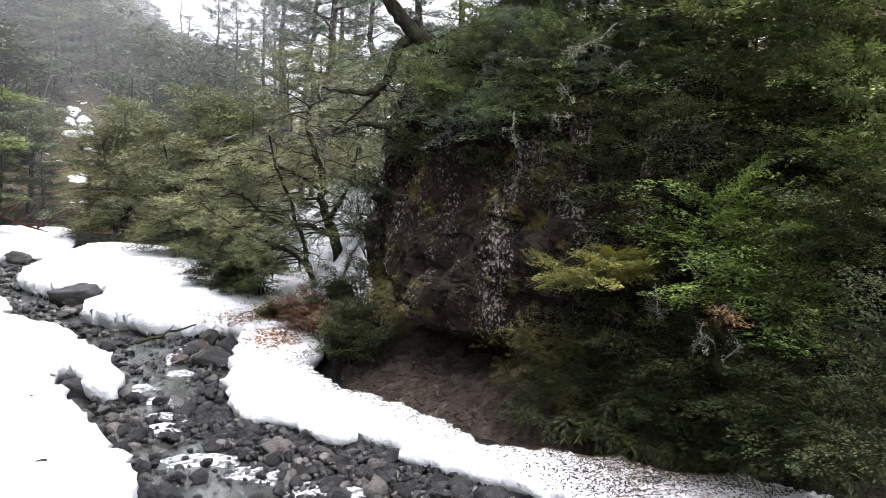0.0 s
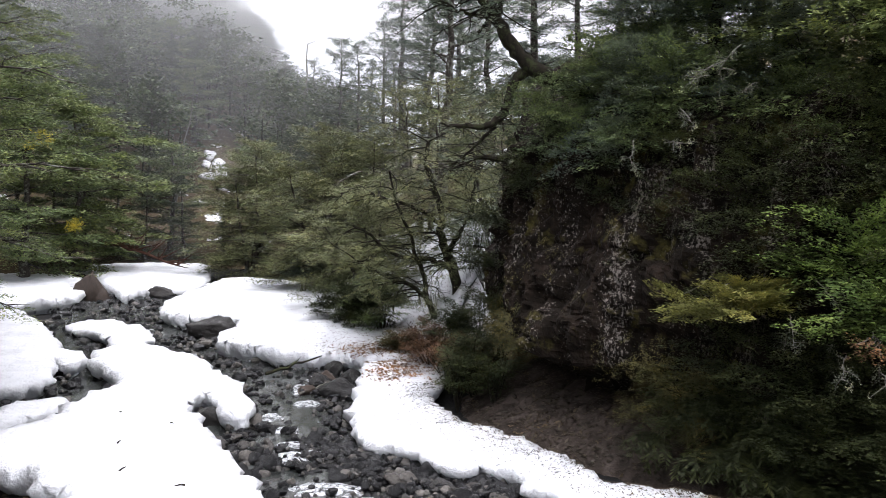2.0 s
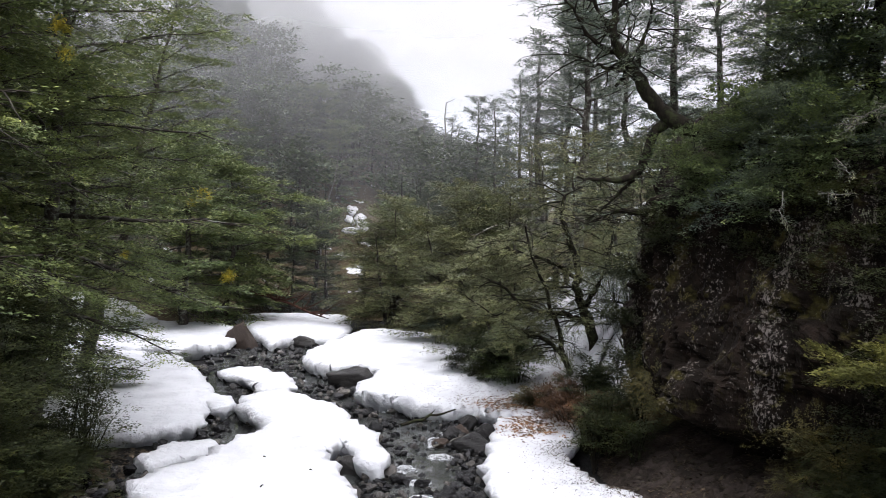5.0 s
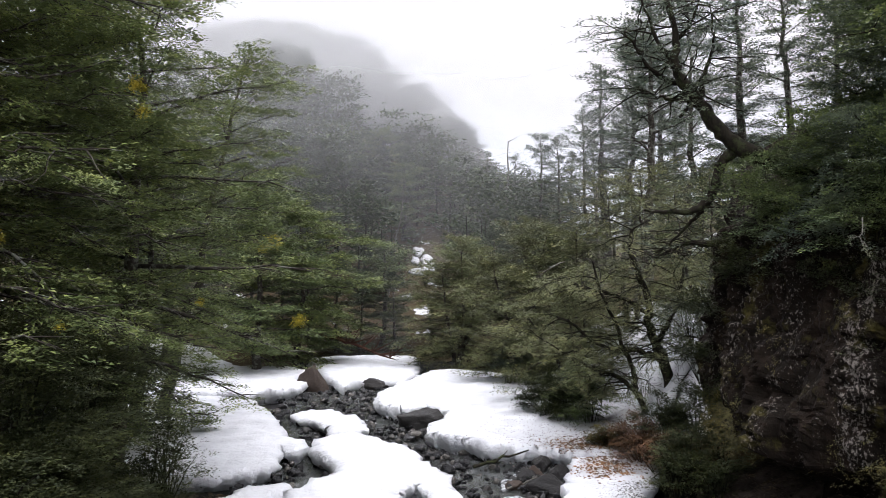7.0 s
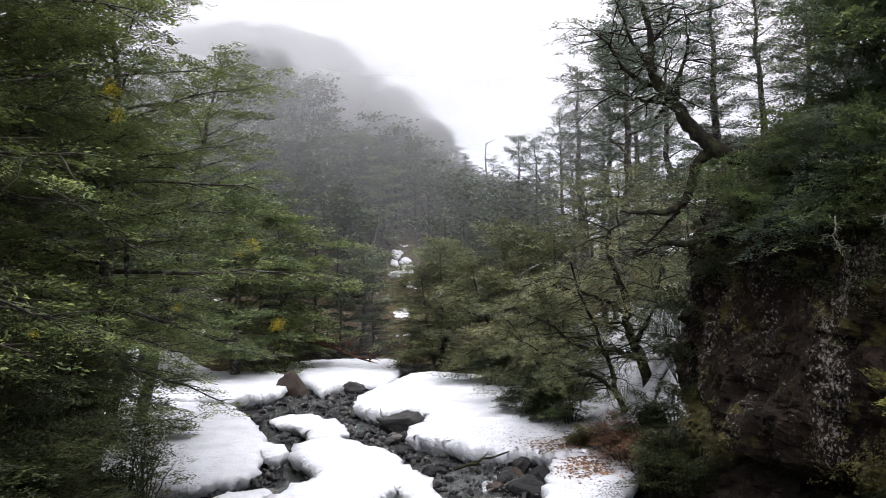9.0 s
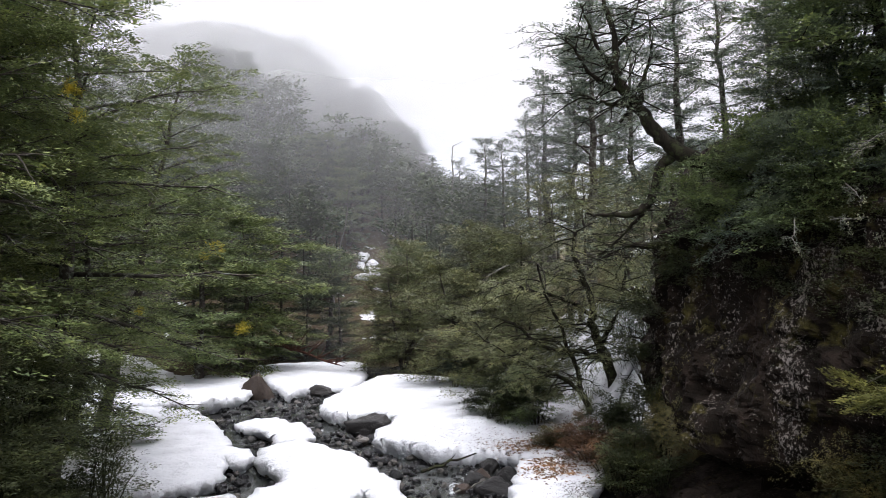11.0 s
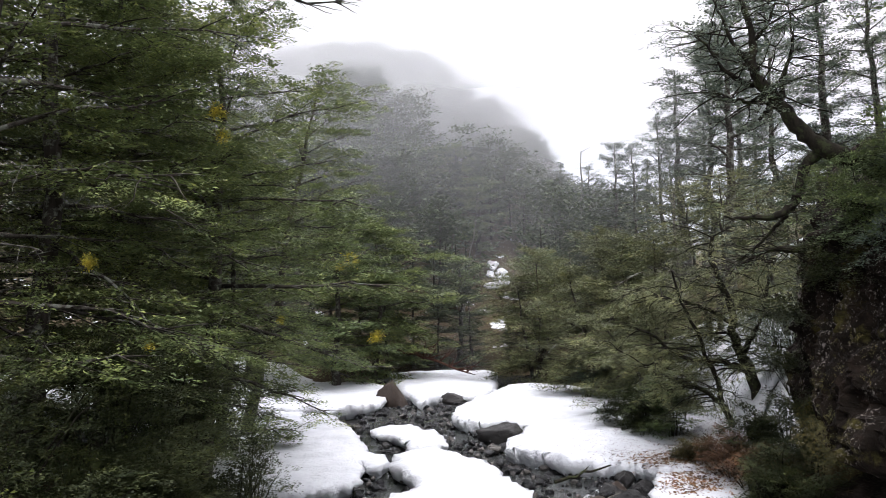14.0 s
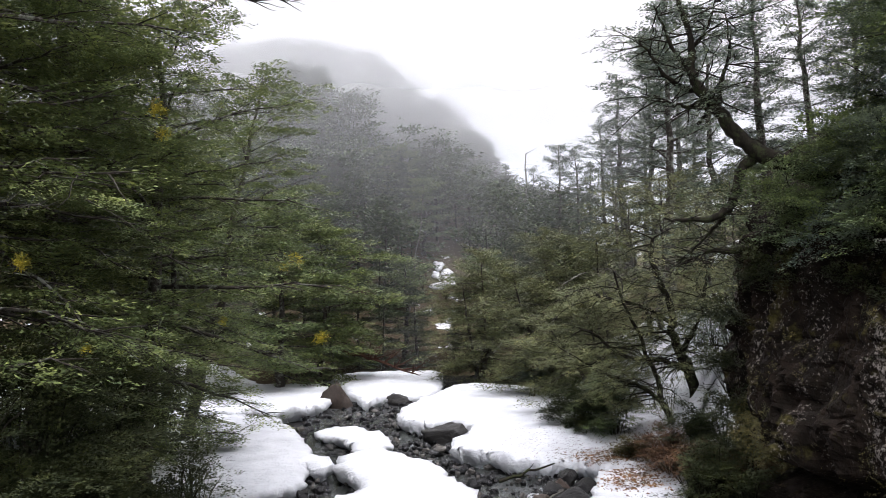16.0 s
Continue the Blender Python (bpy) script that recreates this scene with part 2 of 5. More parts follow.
TWIG_LITTER = leaf_material("twig_litter", (0.0217, 0.0148, 0.0095), (0.0521, 0.0393, 0.0276), (0.0955, 0.0762, 0.0571), 0.05, tone=(1, 1, 1))
LEAF_MOSS = leaf_material("moss_and_grass", (0.0297, 0.0270, 0.0108), (0.0675, 0.0594, 0.0189), (0.1283, 0.1080, 0.0351), 0.1, tone=(1, 1, 1))
# leaf green darkened in its colour to stand for low, shaded growth
LEAF_SHADE = leaf_material("dark_shaded_leaves", (0.0127, 0.0175, 0.0071), (0.0352, 0.0422, 0.0151), (0.0894, 0.0918, 0.0335))
DEAD_TWIG = leaf_material("dead_brush", (0.05, 0.025, 0.014), (0.10, 0.052, 0.03), (0.17, 0.10, 0.06), 0.1, tone=(1, 1, 1))
LEAF_FAR = leaf_material("far_leaves", (0.022, 0.034, 0.015), (0.040, 0.056, 0.024), (0.070, 0.088, 0.038))


# ---- mesh helpers ----
def mesh_of(name, v, f, mat, smooth=False):
    """A mesh from an array of places and an array of faces, all with the same number of corners."""
    v, f = np.asarray(v, np.float32), np.asarray(f, np.int32)
    me = bpy.data.meshes.new(name)
    me.vertices.add(len(v))
    me.vertices.foreach_set("co", v.ravel())
    me.loops.add(f.size)
    me.loops.foreach_set("vertex_index", f.ravel())
    me.polygons.add(len(f))
    me.polygons.foreach_set("loop_start", np.arange(len(f), dtype=np.int32) * f.shape[1])
    me.polygons.foreach_set("use_smooth", np.full(len(f), smooth))
    me.update(calc_edges=True)
    me.validate()
    for m in mat if isinstance(mat, (list, tuple)) else (mat,):
        me.materials.append(m)
    return me


def part(name, v, f, mat, parent=None, label="", smooth=False):
    ob = new(name, mesh_of(name, v, f, mat, smooth))
    if parent:
        ob.parent = parent
    return tagged(ob, label)


def root(name, m, label, category, group="", kind=""):
    e = new(name)
    e.empty_display_size = 0.3
    e.matrix_world = m
    return tagged(e, label, category, group, kind)


def joined(pieces):
    """Several (places, faces) pairs as one."""
    vs, fs, k = [], [], 0
    for v, f in pieces:
        vs.append(np.asarray(v)), fs.append(np.asarray(f) + k)
        k += len(v)
    return np.concatenate(vs), np.concatenate(fs)


def tube(path, radii, sides=7):
    """A tapered tube along a path, closed at its tip by a narrow ring."""
    p, r = np.asarray(path, float), np.asarray(radii, float)
    d = np.gradient(p, axis=0)
    d /= np.linalg.norm(d, axis=1)[:, None] + 1e-9
    ref = np.where(np.abs(d[:, 2:3]) < 0.9, [[0.0, 0, 1]], [[1.0, 0, 0]])
    a = np.cross(d, ref)
    a /= np.linalg.norm(a, axis=1)[:, None] + 1e-9
    b = np.cross(d, a)
    w = np.arange(sides) * 2 * math.pi / sides
    ring = a[:, None] * np.cos(w)[None, :, None] + b[:, None] * np.sin(w)[None, :, None]
    v = (p[:, None] + ring * r[:, None, None]).reshape(-1, 3)
    i, j = np.meshgrid(np.arange(len(p) - 1), np.arange(sides), indexing="ij")
    q = (j + 1) % sides
    f = np.stack([i * sides + j, i * sides + q, (i + 1) * sides + q, (i + 1) * sides + j], -1).reshape(-1, 4)
    return v, f


def sstep(a, b, x):
    t = np.clip((x - a) / (b - a), 0, 1)
    return t * t * (3 - 2 * t)


def wave(x, y, seed, scale):
    """Smooth wandering values of about -1 to 1, from a few crossing sines."""
    rs = np.random.RandomState(seed)
    out = 0
    for k in range(6):
        a, ph, fr = rs.uniform(0, 6.28), rs.uniform(0, 6.28), rs.uniform(0.6, 2.2) / scale
        out = out + np.sin((x * math.cos(a) + y * math.sin(a)) * fr * 2.4 + ph) / (1 + 0.35 * k)
    return out / 2.6



def lattice(x, y, z, seed):
    """Smooth random values of -1 to 1 on a unit lattice."""
    def roll(i, j, k):
        h = (i * 374761393 + j * 668265263 + k * 2147483647 + seed * 974634777) & 0xFFFFFFFF
        h = ((h ^ (h >> 13)) * 1274126177) & 0xFFFFFFFF
        return ((h ^ (h >> 16)) & 0xFFFF) / 32767.5 - 1
    i, j, k = (np.floor(a).astype(np.int64) for a in (x, y, z))
    u, v, w = x - i, y - j, z - k
    u, v, w = (a * a * (3 - 2 * a) for a in (u, v, w))
    out = 0
    for a in (0, 1):
        for b in (0, 1):
            for c in (0, 1):
                out = out + roll(i + a, j + b, k + c) * (u if a else 1 - u) * (v if b else 1 - v) * (w if c else 1 - w)
    return out


# ---- ground ----
RIGHT_FOOT = ((-8, 13.0), (4, 11.5), (7.7, 10.2), (9.3, 8.9), (11.3, 7.6), (13, 6.3), (15, 6.1), (17, 4.9), (20, 4.3), (26, 4.6), (32, 4.2), (37, 2.4), (45, 0.5), (70, 0.0))
LEFT_FOOT = ((-8, -3.2), (10, -3.2), (14, -3.9), (16, -5.2), (18, -7.0), (22, -9.2), (30, -12.0), (37, -10.5), (45, -8.0), (70, -7.0))


def foot(line, y):
    return np.interp(y, [p[0] for p in line], [p[1] for p in line])


def terrain(x, y):
    x, y = np.asarray(x, float), np.asarray(y, float)
    bed = 0.012 * np.clip(y, -20, 60)
    dr = np.maximum(x - foot(RIGHT_FOOT, y), 0)
    near = 1 - sstep(15.0, 18.0, y)
    bluff = 5.0 * sstep(0.5, 2.6, dr) + 0.42 * np.clip(dr - 2.0, 0, 60)
    bank = 1.5 * sstep(0.0, 2.2, dr) + 0.50 * np.clip(dr - 1.0, 0, 60) * (1 - 0.35 * sstep(30, 60, y))
    dl = np.maximum(foot(LEFT_FOOT, y) - x, 0)
    z = bed + near * bluff + (1 - near) * bank + 0.7 * sstep(0, 2.0, dl) + 0.28 * np.clip(dl - 1, 0, 60)
    r, az = np.hypot(x, y), np.degrees(np.arctan2(-x, y))
    far = np.clip(y - 47, 0, None) * (0.15 + 0.85 * sstep(-9, 1, az))
    z = z + 0.32 * np.clip(far, 0, 40) + 0.10 * np.clip(far - 40, 0, 120)
    crest = np.interp(az, [-40, -12, -4, -1.7, 0.5, 4.5, 8, 11, 14, 20, 40, 70], [0, 0, 1.5, 2.0, 6.5, 9.5, 13.5, 13.0, 10.5, 4.5, 0, 0])
    z = z + crest * sstep(55, 105, r) * sstep(30, 60, y) - 0.4 * np.clip(r - 109, 0, 60) * sstep(30, 60, y)
    z = z + 0.10 * wave(x, y, 3, 2.2) * sstep(0.3, 2.0, dr + dl) + 0.5 * wave(x, y, 4, 9) * sstep(2, 8, dr + dl)
    return z


def graded(lo, hi, step, reach, growth=1.16):
    mid = list(np.arange(lo, hi + 1e-6, step))
    s, a = step, hi
    while a < reach:
        s *= growth
        a += s
        mid.append(a)
    s, a = step, lo
    while a > -reach:
        s *= growth
        a -= s
        mid.insert(0, a)
    return np.array(mid)


def grid_faces(ny, nx):
    j, i = np.meshgrid(np.arange(ny - 1), np.arange(nx - 1), indexing="ij")
    return np.stack([j * nx + i, j * nx + i + 1, (j + 1) * nx + i + 1, (j + 1) * nx + i], -1).reshape(-1, 4)


gx, gy = graded(-16, 16, 0.3, 1800), graded(-4, 50, 0.3, 1800)
X, Y = np.meshgrid(gx, gy)
Z = terrain(X, Y)
ground = part("ground", np.stack([X, Y, Z], -1).reshape(-1, 3), grid_faces(len(gy), len(gx)), [FLOOR, GRAVEL], smooth=True)
tagged(ground, "forest floor and gravel bed of a mountain valley, patched with snow", "ground", kind="structure")
cx, cy = (X[:-1, :-1] + X[1:, 1:]) / 2, (Y[:-1, :-1] + Y[1:, 1:]) / 2
in_bed = (cx < foot(RIGHT_FOOT, cy) + 0.2) & (cx > foot(LEFT_FOOT, cy) - 0.2) & (cy < 46)
ground.data.polygons.foreach_set("material_index", in_bed.astype(np.int32).ravel())


# ---- stream ----
STREAM = ((-6, 2.6), (6, 2.2), (9, 2.0), (11, 1.3), (13, 1.0), (15, 1.1), (17, 1.15), (19, 1.0), (20.5, 0.5), (22, -0.6), (25, -2.2), (28, -3.2), (32, -4.2), (38, -5.0), (46, -5.6))


def water_level(y):
    return 0.012 * y + 0.075


def water_sheet(name, line, widths, y0, y1, label):
    wy, wu = np.arange(y0, y1, 0.12), np.linspace(-1, 1, 44)
    u, y = np.meshgrid(wu, wy)
    half = np.interp(wy, [p[0] for p in widths], [p[1] for p in widths])[:, None]
    x = np.interp(wy, [p[0] for p in line], [p[1] for p in line])[:, None] + u * half
    z = water_level(y) + 0.025 * wave(x, y, 8, 0.5) + 0.03 * wave(x, y, 9, 1.4)
    tagged(part(name, np.stack([x, y, z], -1).reshape(-1, 3), grid_faces(len(wy), 44), WATER, smooth=True), label, "stream", kind="structure")


SIDE = ((13.5, -4.0), (15.5, -3.5), (17, -3.1), (18.5, -3.0), (20, -3.6), (22, -4.2), (25, -4.9), (28, -5.2))
water_sheet("stream", STREAM, ((0, 2.6), (9, 2.0), (11, 1.55), (13, 1.5), (16, 1.6), (20, 1.9), (30, 2.4), (45, 2.2)), -4, 45, "shallow clear mountain stream rippling over dark stones")
water_sheet("side_channel", SIDE, ((13, 0.5), (16, 0.9), (19, 0.8), (24, 0.7), (28, 0.6)), 13.6, 28, "still grey water of a side channel between snow banks")


def riffle(x, y, lx, ly, seed, turn=0.0):
    """A tongue of broken white water that spills over the stones."""
    rs = np.random.RandomState(seed)
    u, v = np.meshgrid(np.linspace(-1, 1, 26), np.linspace(-1, 1, 26))
    k = np.sqrt(1 - v * v * 0.6)
    px, py = u * lx * k + 0.12 * lx * np.sin(v * 5 + seed), v * ly
    c, s = math.cos(radians(turn)), math.sin(radians(turn))
    qx, qy = x + px * c - py * s, y + px * s + py * c
    edge = 1 - np.maximum(np.abs(u), np.abs(v)) ** 3
    z = water_level(qy) - 0.02 + 0.10 * edge + 0.02 * np.sin(v * 9 + 2 * np.sin(u * 3 + seed)) * edge + 0.008 * rs.uniform(-1, 1, u.shape) * edge
    ob = part("white_water", np.stack([qx, qy, z], -1).reshape(-1, 3), grid_faces(26, 26), FOAM, smooth=True)
    tagged(ob, "foaming white water spilling between dark stones", "white water", "riffles in the stream")


for k, (x, y, lx, ly, turn) in enumerate(((1.47, 17.5, 0.22, 0.40, -10), (1.85, 18.3, 0.20, 0.35, -20), (1.12, 12.95, 0.55, 0.28, 8), (1.0, 13.5, 0.35, 0.18, -5), (1.35, 11.4, 0.60, 0.26, -15), (0.72, 15.3, 0.24, 0.24, 20),
                                          (0.95, 14.4, 0.30, 0.18, 0), (2.2, 10.6, 0.65, 0.30, -25), (2.9, 9.8, 0.7, 0.28, -30), (1.5, 16.2, 0.30, 0.22, 10), (0.6, 20.6, 0.35, 0.25, 30), (-2.4, 25.2, 0.35, 0.3, 10))):
    riffle(x, y, lx, ly, k, turn)


def stone_mesh(name, seed, mat, flat=0.78, rough=0.16, cuts=2):
    """A worn stone: a ball squeezed, faceted and dented."""
    bm = bmesh.new()
    bmesh.ops.create_icosphere(bm, subdivisions=cuts, radius=0.5)
    rs = random.Random(seed)
    sx, sy, sz = rs.uniform(0.85, 1.25), rs.uniform(0.7, 1.0), flat * rs.uniform(0.8, 1.2)
    planes = [(Vector((rs.uniform(-1, 1), rs.uniform(-1, 1), rs.uniform(-0.6, 1))).normalized(), rs.uniform(0.24, 0.42)) for _ in range(10)]
    off = Vector((seed * 3.1, seed * 1.7, 0))
    for v in bm.verts:
        for n, d in planes:
            h = v.co.dot(n)
            if h > d:
                v.co -= n * (h - d) * 0.95
        v.co *= 1 + rough * noise.noise(v.co * 2.6 + off) + 0.5 * rough * noise.noise(v.co * 6.5 + off) + (0.25 * rough * noise.noise(v.co * 15 + off) if cuts > 3 else 0)
        v.co = Vector((v.co.x * sx, v.co.y * sy, v.co.z * sz))
    me = bpy.data.meshes.new(name)
    bm.to_mesh(me)
    bm.free()
    me.materials.append(mat)
    me.polygons.foreach_set("use_smooth", [True] * len(me.polygons))
    return me


stone_kinds = [stone_mesh("stone", k, STONE, cuts=3) for k in range(14)]


def bed_spot(rs, y):
    x0 = float(np.interp(y, [p[0] for p in STREAM], [p[1] for p in STREAM]))
    if rs.random() < 0.16:
        return x0 + rs.uniform(-0.9, 0.9)
    return x0 + (0.70 + abs(rs.gauss(0, 0.6))) * (1 if rs.random() < 0.6 else -1)


# edge of the gravel bar along the foot of the snow
BAR_Y, BAR_X = (8.4, 8.9, 9.3, 10.2, 11.0, 11.45, 12.7, 13.9), (5.6, 5.1, 4.8, 4.25, 4.0, 3.3, 2.3, 2.1)
rs = random.Random(5)
placed = 0
while placed < 290:
    if placed % 5 < 2:
        y = 8.7 + 5.0 * rs.random()
        x = float(np.interp(y, BAR_Y, BAR_X)) + 0.15 - abs(rs.gauss(0, 0.75))
    else:
        y = 8.6 + 13.5 * rs.random() ** 1.6
        x = bed_spot(rs, y)
    if x > foot(RIGHT_FOOT, y) - 0.5 or x < -2.5:
        continue
    s = 0.15 + 0.20 * rs.random() ** 2.0 + (0.14 if rs.random() < 0.08 else 0)
    ob = new("stone", rs.choice(stone_kinds))
    ob.matrix_world = Matrix.LocRotScale((x, y, 0.012 * y + 0.06 + 0.3 * s), Euler((rs.uniform(-0.3, 0.3), rs.uniform(-0.3, 0.3), rs.uniform(0, 6.3))), (s * 1.15, s * 1.15, s))
    tagged(ob, "rounded wet dark-grey stone in the stream bed", "stone", "stones of the stream bed")
    placed += 1


def cobbles(name, count, seed, label, lo, hi, spot):
    rs, pieces = random.Random(seed), []
    shapes = []
    for k in range(6):
        me = stone_mesh("shape", 40 + k, STONE, cuts=2)
        v = np.array([p.co[:] for p in me.vertices])
        f = np.array([p.vertices[:] for p in me.polygons])
        shapes.append((v, f))
        bpy.data.meshes.remove(me)
    while len(pieces) < count:
        x, y = spot(rs)
        s = lo + (hi - lo) * rs.random() ** 2
        v, f = rs.choice(shapes)
        m = np.array(Euler((rs.uniform(-0.6, 0.6), rs.uniform(-0.6, 0.6), rs.uniform(0, 6.3))).to_matrix())
        pieces.append((v @ m.T * s + (x, y, float(terrain(x, y)) + 0.03 + 0.1 * s + rs.choice((0, 0, 0.05, 0.12))), f))
    v, f = joined(pieces)
    tagged(part(name, v, f, STONE), label, "gravel", kind="stuff")


def near_bed(rs):
    y = 8.0 + 16 * rs.random() ** 1.5
    return bed_spot(rs, y) + rs.uniform(-0.35, 0.35), y


def far_bed(rs):
    y = 20 + 22 * rs.random()
    return float(np.interp(y, [p[0] for p in STREAM], [p[1] for p in STREAM])) + rs.uniform(-2.6, 2.6), y


def gravel_bar(rs):
    y = 8.3 + 5.4 * rs.random()
    return float(np.interp(y, BAR_Y, BAR_X)) + 0.3 - abs(rs.gauss(0, 0.95)), y


cobbles("cobbles", 3200, 11, "dark cobbles heaped along the stream bed", 0.08, 0.25, near_bed)
def side_bed(rs):
    y = 12.6 + 15 * rs.random()
    return float(np.interp(y, [p[0] for p in SIDE], [p[1] for p in SIDE])) + rs.choice((-1, 1)) * (0.25 + abs(rs.gauss(0, 0.5))), y


cobbles("cobbles", 800, 14, "dark stones along the side channel", 0.10, 0.36, side_bed)
cobbles("cobbles", 1700, 12, "dark cobbles of the upper stream bed", 0.10, 0.42, far_bed)
cobbles("gravel_bar", 3600, 13, "bar of dark rounded cobbles beside the stream", 0.09, 0.25, gravel_bar)


def boulder(x, y, sx, sy, sz, seed, mat, label, sink=0.25, turn=0):
    me = stone_mesh("boulder", seed, mat, flat=1.0, rough=0.22, cuts=4)
    ob = new("boulder", me)
    ob.matrix_world = Matrix.LocRotScale((x, y, float(terrain(x, y)) + sz * (0.5 - sink)), Euler((0, 0, radians(turn))), (sx, sy, sz))
    tagged(ob, label, "boulder", "boulders in the stream")


boulder(-0.65, 24.3, 1.75, 1.2, 0.95, 61, BOULDER, "large dark angular boulder under a ledge of snow", 0.2, 20)
boulder(-5.3, 32.6, 1.15, 1.1, 1.55, 62, RED_STONE, "upright brown boulder standing in the stream between snow banks", 0.15)
boulder(2.35, 16.7, 1.0, 0.7, 0.55, 63, BOULDER, "black rounded boulder at the edge of the stream", 0.2)
boulder(2.7, 18.0, 0.55, 0.5, 0.5, 64, BOULDER, "dark boulder beneath melting snow", 0.2)
boulder(2.0, 18.0, 0.6, 0.55, 0.5, 65, RED_STONE, "reddish brown boulder at the edge of the stream", 0.2)
boulder(1.55, 17.2, 0.5, 0.45, 0.4, 66, RED_STONE, "small brown boulder in the stream", 0.2)
boulder(2.35, 18.8, 0.6, 0.55, 0.6, 67, BOULDER, "dark boulder under the snow ledge", 0.2)
boulder(1.3, 20.0, 0.8, 0.6, 0.5, 68, BOULDER, "low dark boulder beneath a snow lip", 0.2)
boulder(-2.7, 33.2, 1.6, 1.0, 0.8, 69, BOULDER, "dark boulder at a far bend of the stream", 0.2)
boulder(-0.35, 15.2, 0.6, 0.6, 0.5, 70, BOULDER, "dark boulder in a notch of the snow", 0.2)


# ---- snow ----
def outline_distance(px, py, poly):
    """Distance to a closed outline, positive inside."""
    p = np.asarray(poly, float)
    q = np.roll(p, -1, 0)
    best, inside = np.full(px.shape, 1e9), np.zeros(px.shape, bool)
    for (ax, ay), (bx, by) in zip(p, q):
        dx, dy = bx - ax, by - ay
        t = np.clip(((px - ax) * dx + (py - ay) * dy) / (dx * dx + dy * dy), 0, 1)
        best = np.minimum(best, np.hypot(px - ax - t * dx, py - ay - t * dy))
        cross = ((ay > py) != (by > py)) & (px < (bx - ax) * (py - ay) / (by - ay + 1e-12) + ax)
        inside ^= cross
    return np.where(inside, best, -best)


def rounded(poly, times=2):
    """Cut the corners of a closed outline."""
    p = np.asarray(poly, float)
    for _ in range(times):
        q = np.roll(p, -1, 0)
        p = np.stack([p * 0.8 + q * 0.2, p * 0.2 + q * 0.8], 1).reshape(-1, 2)
    return p


def snow_bank(poly, thick, lip, seed, label, step=0.075, mat=None, hump=0.0, swell=0.0, lift=0.0, tuck=0.34):
    """A slab of old snow with a rolled, undercut rim, lying on the ground."""
    p = rounded(poly)
    lo, hi = p.min(0) - 0.3, p.max(0) + 0.3
    px, py = np.meshgrid(np.arange(lo[0], hi[0], step), np.arange(lo[1], hi[1], step))

    def dist(a, b):
        return outline_distance(a, b, p) + 0.34 * wave(a, b, seed, 1.3) * lip + 0.22 * wave(a, b, seed + 1, 0.45) * lip + 0.09 * wave(a, b, seed + 5, 0.17) * lip
    d = dist(px, py)
    e = 0.02
    gxx, gyy = (dist(px + e, py) - d) / e, (dist(px, py + e) - d) / e
    g = np.hypot(gxx, gyy) + 1e-6
    gxx, gyy = gxx / g, gyy / g
    push = np.minimum(d, 0)
    qx, qy, dd = px - gxx * push, py - gyy * push, np.maximum(d, 0)
    w = lip
    s = np.clip(dd / w, 0, 1)
    # the rim: tucked in at the foot, a crumbling face, a rounded brow
    inset = np.interp(s, [0, 0.2, 0.36, 0.52, 0.68, 0.80, 0.90, 1.0], [tuck, 0.6 * tuck, 0.06, 0.0, 0.0, 0.025, 0.10, w])
    shift = np.where(dd < w, inset - dd, 0)
    qx, qy = qx + gxx * shift, qy + gyy * shift
    prof = np.where(dd < w, np.interp(s, [0, 0.2, 0.36, 0.52, 0.68, 0.80, 0.90, 1.0], [0.0, 0.28, 0.42, 0.62, 0.83, 0.93, 0.98, 1.0]), 1)
    body = thick * (1 + 0.10 * wave(px, py, seed + 2, 2.5)) + hump * sstep(w, w + 2.5, dd) + swell * sstep(0, 6, dd)
    z = terrain(qx, qy) - 0.06 + lift + prof * body + 0.03 * wave(px, py, seed + 3, 0.4) * prof + 0.025 * wave(px, py, seed + 7, 1.0) * prof + 0.05 * np.sin(prof * 3.14) * wave(px, py, seed + 6, 0.2)
    rim = np.clip(np.sin(prof * 3.0 + 0.14), 0, 1) ** 0.5 * (dd < w * 1.01)
    rough = 0.55 * lattice(qx * 3.2, qy * 3.2, z * 4, seed) + 0.45 * lattice(qx * 7.5, qy * 7.5, z * 9, seed + 1) + 0.25 * lattice(qx * 15, qy * 15, z * 15, seed + 2)
    qx, qy, z = qx - gxx * rough * rim * 0.24, qy - gyy * rough * rim * 0.24, z + rough * rim * 0.10
    z = z + (0.025 * lattice(px * 2.3, py * 2.3, px * 0, seed + 3) + 0.012 * lattice(px * 6, py * 6, px * 0, seed + 4)) * prof
    keep = d > 0
    cell = keep[:-1, :-1] | keep[1:, :-1] | keep[:-1, 1:] | keep[1:, 1:]
    f = grid_faces(*px.shape)[cell.ravel()]
    used, inv = np.unique(f, return_inverse=True)
    v = np.stack([qx, qy, z], -1).reshape(-1, 3)[used]
    ob = part("snow_bank", v, inv.reshape(f.shape), mat or SNOW, smooth=True)
    tagged(ob, label, "snow bank", "snow banks along the stream")
    return ob


near_snow = snow_bank(((-1.2, 5.0), (-3.0, 7.5), (-2.6, 10.0), (-1.9, 10.6), (-2.5, 11.2), (-2.7, 11.9), (-3.4, 12.0), (-4.0, 13.2), (-3.6, 14.1), (-2.6, 16.0), (-2.2, 17.4), (-3.2, 19.0), (-3.3, 20.6),
                       (-2.2, 21.2), (-1.3, 20.1), (-0.1, 17.6), (0.35, 15.9), (0.2, 14.4), (-0.25, 14.6), (-0.5, 16.2), (-0.75, 15.0), (-0.3, 13.2), (0.15, 11.2), (0.55, 9.4), (1.0, 6.5), (1.2, 4.5)),
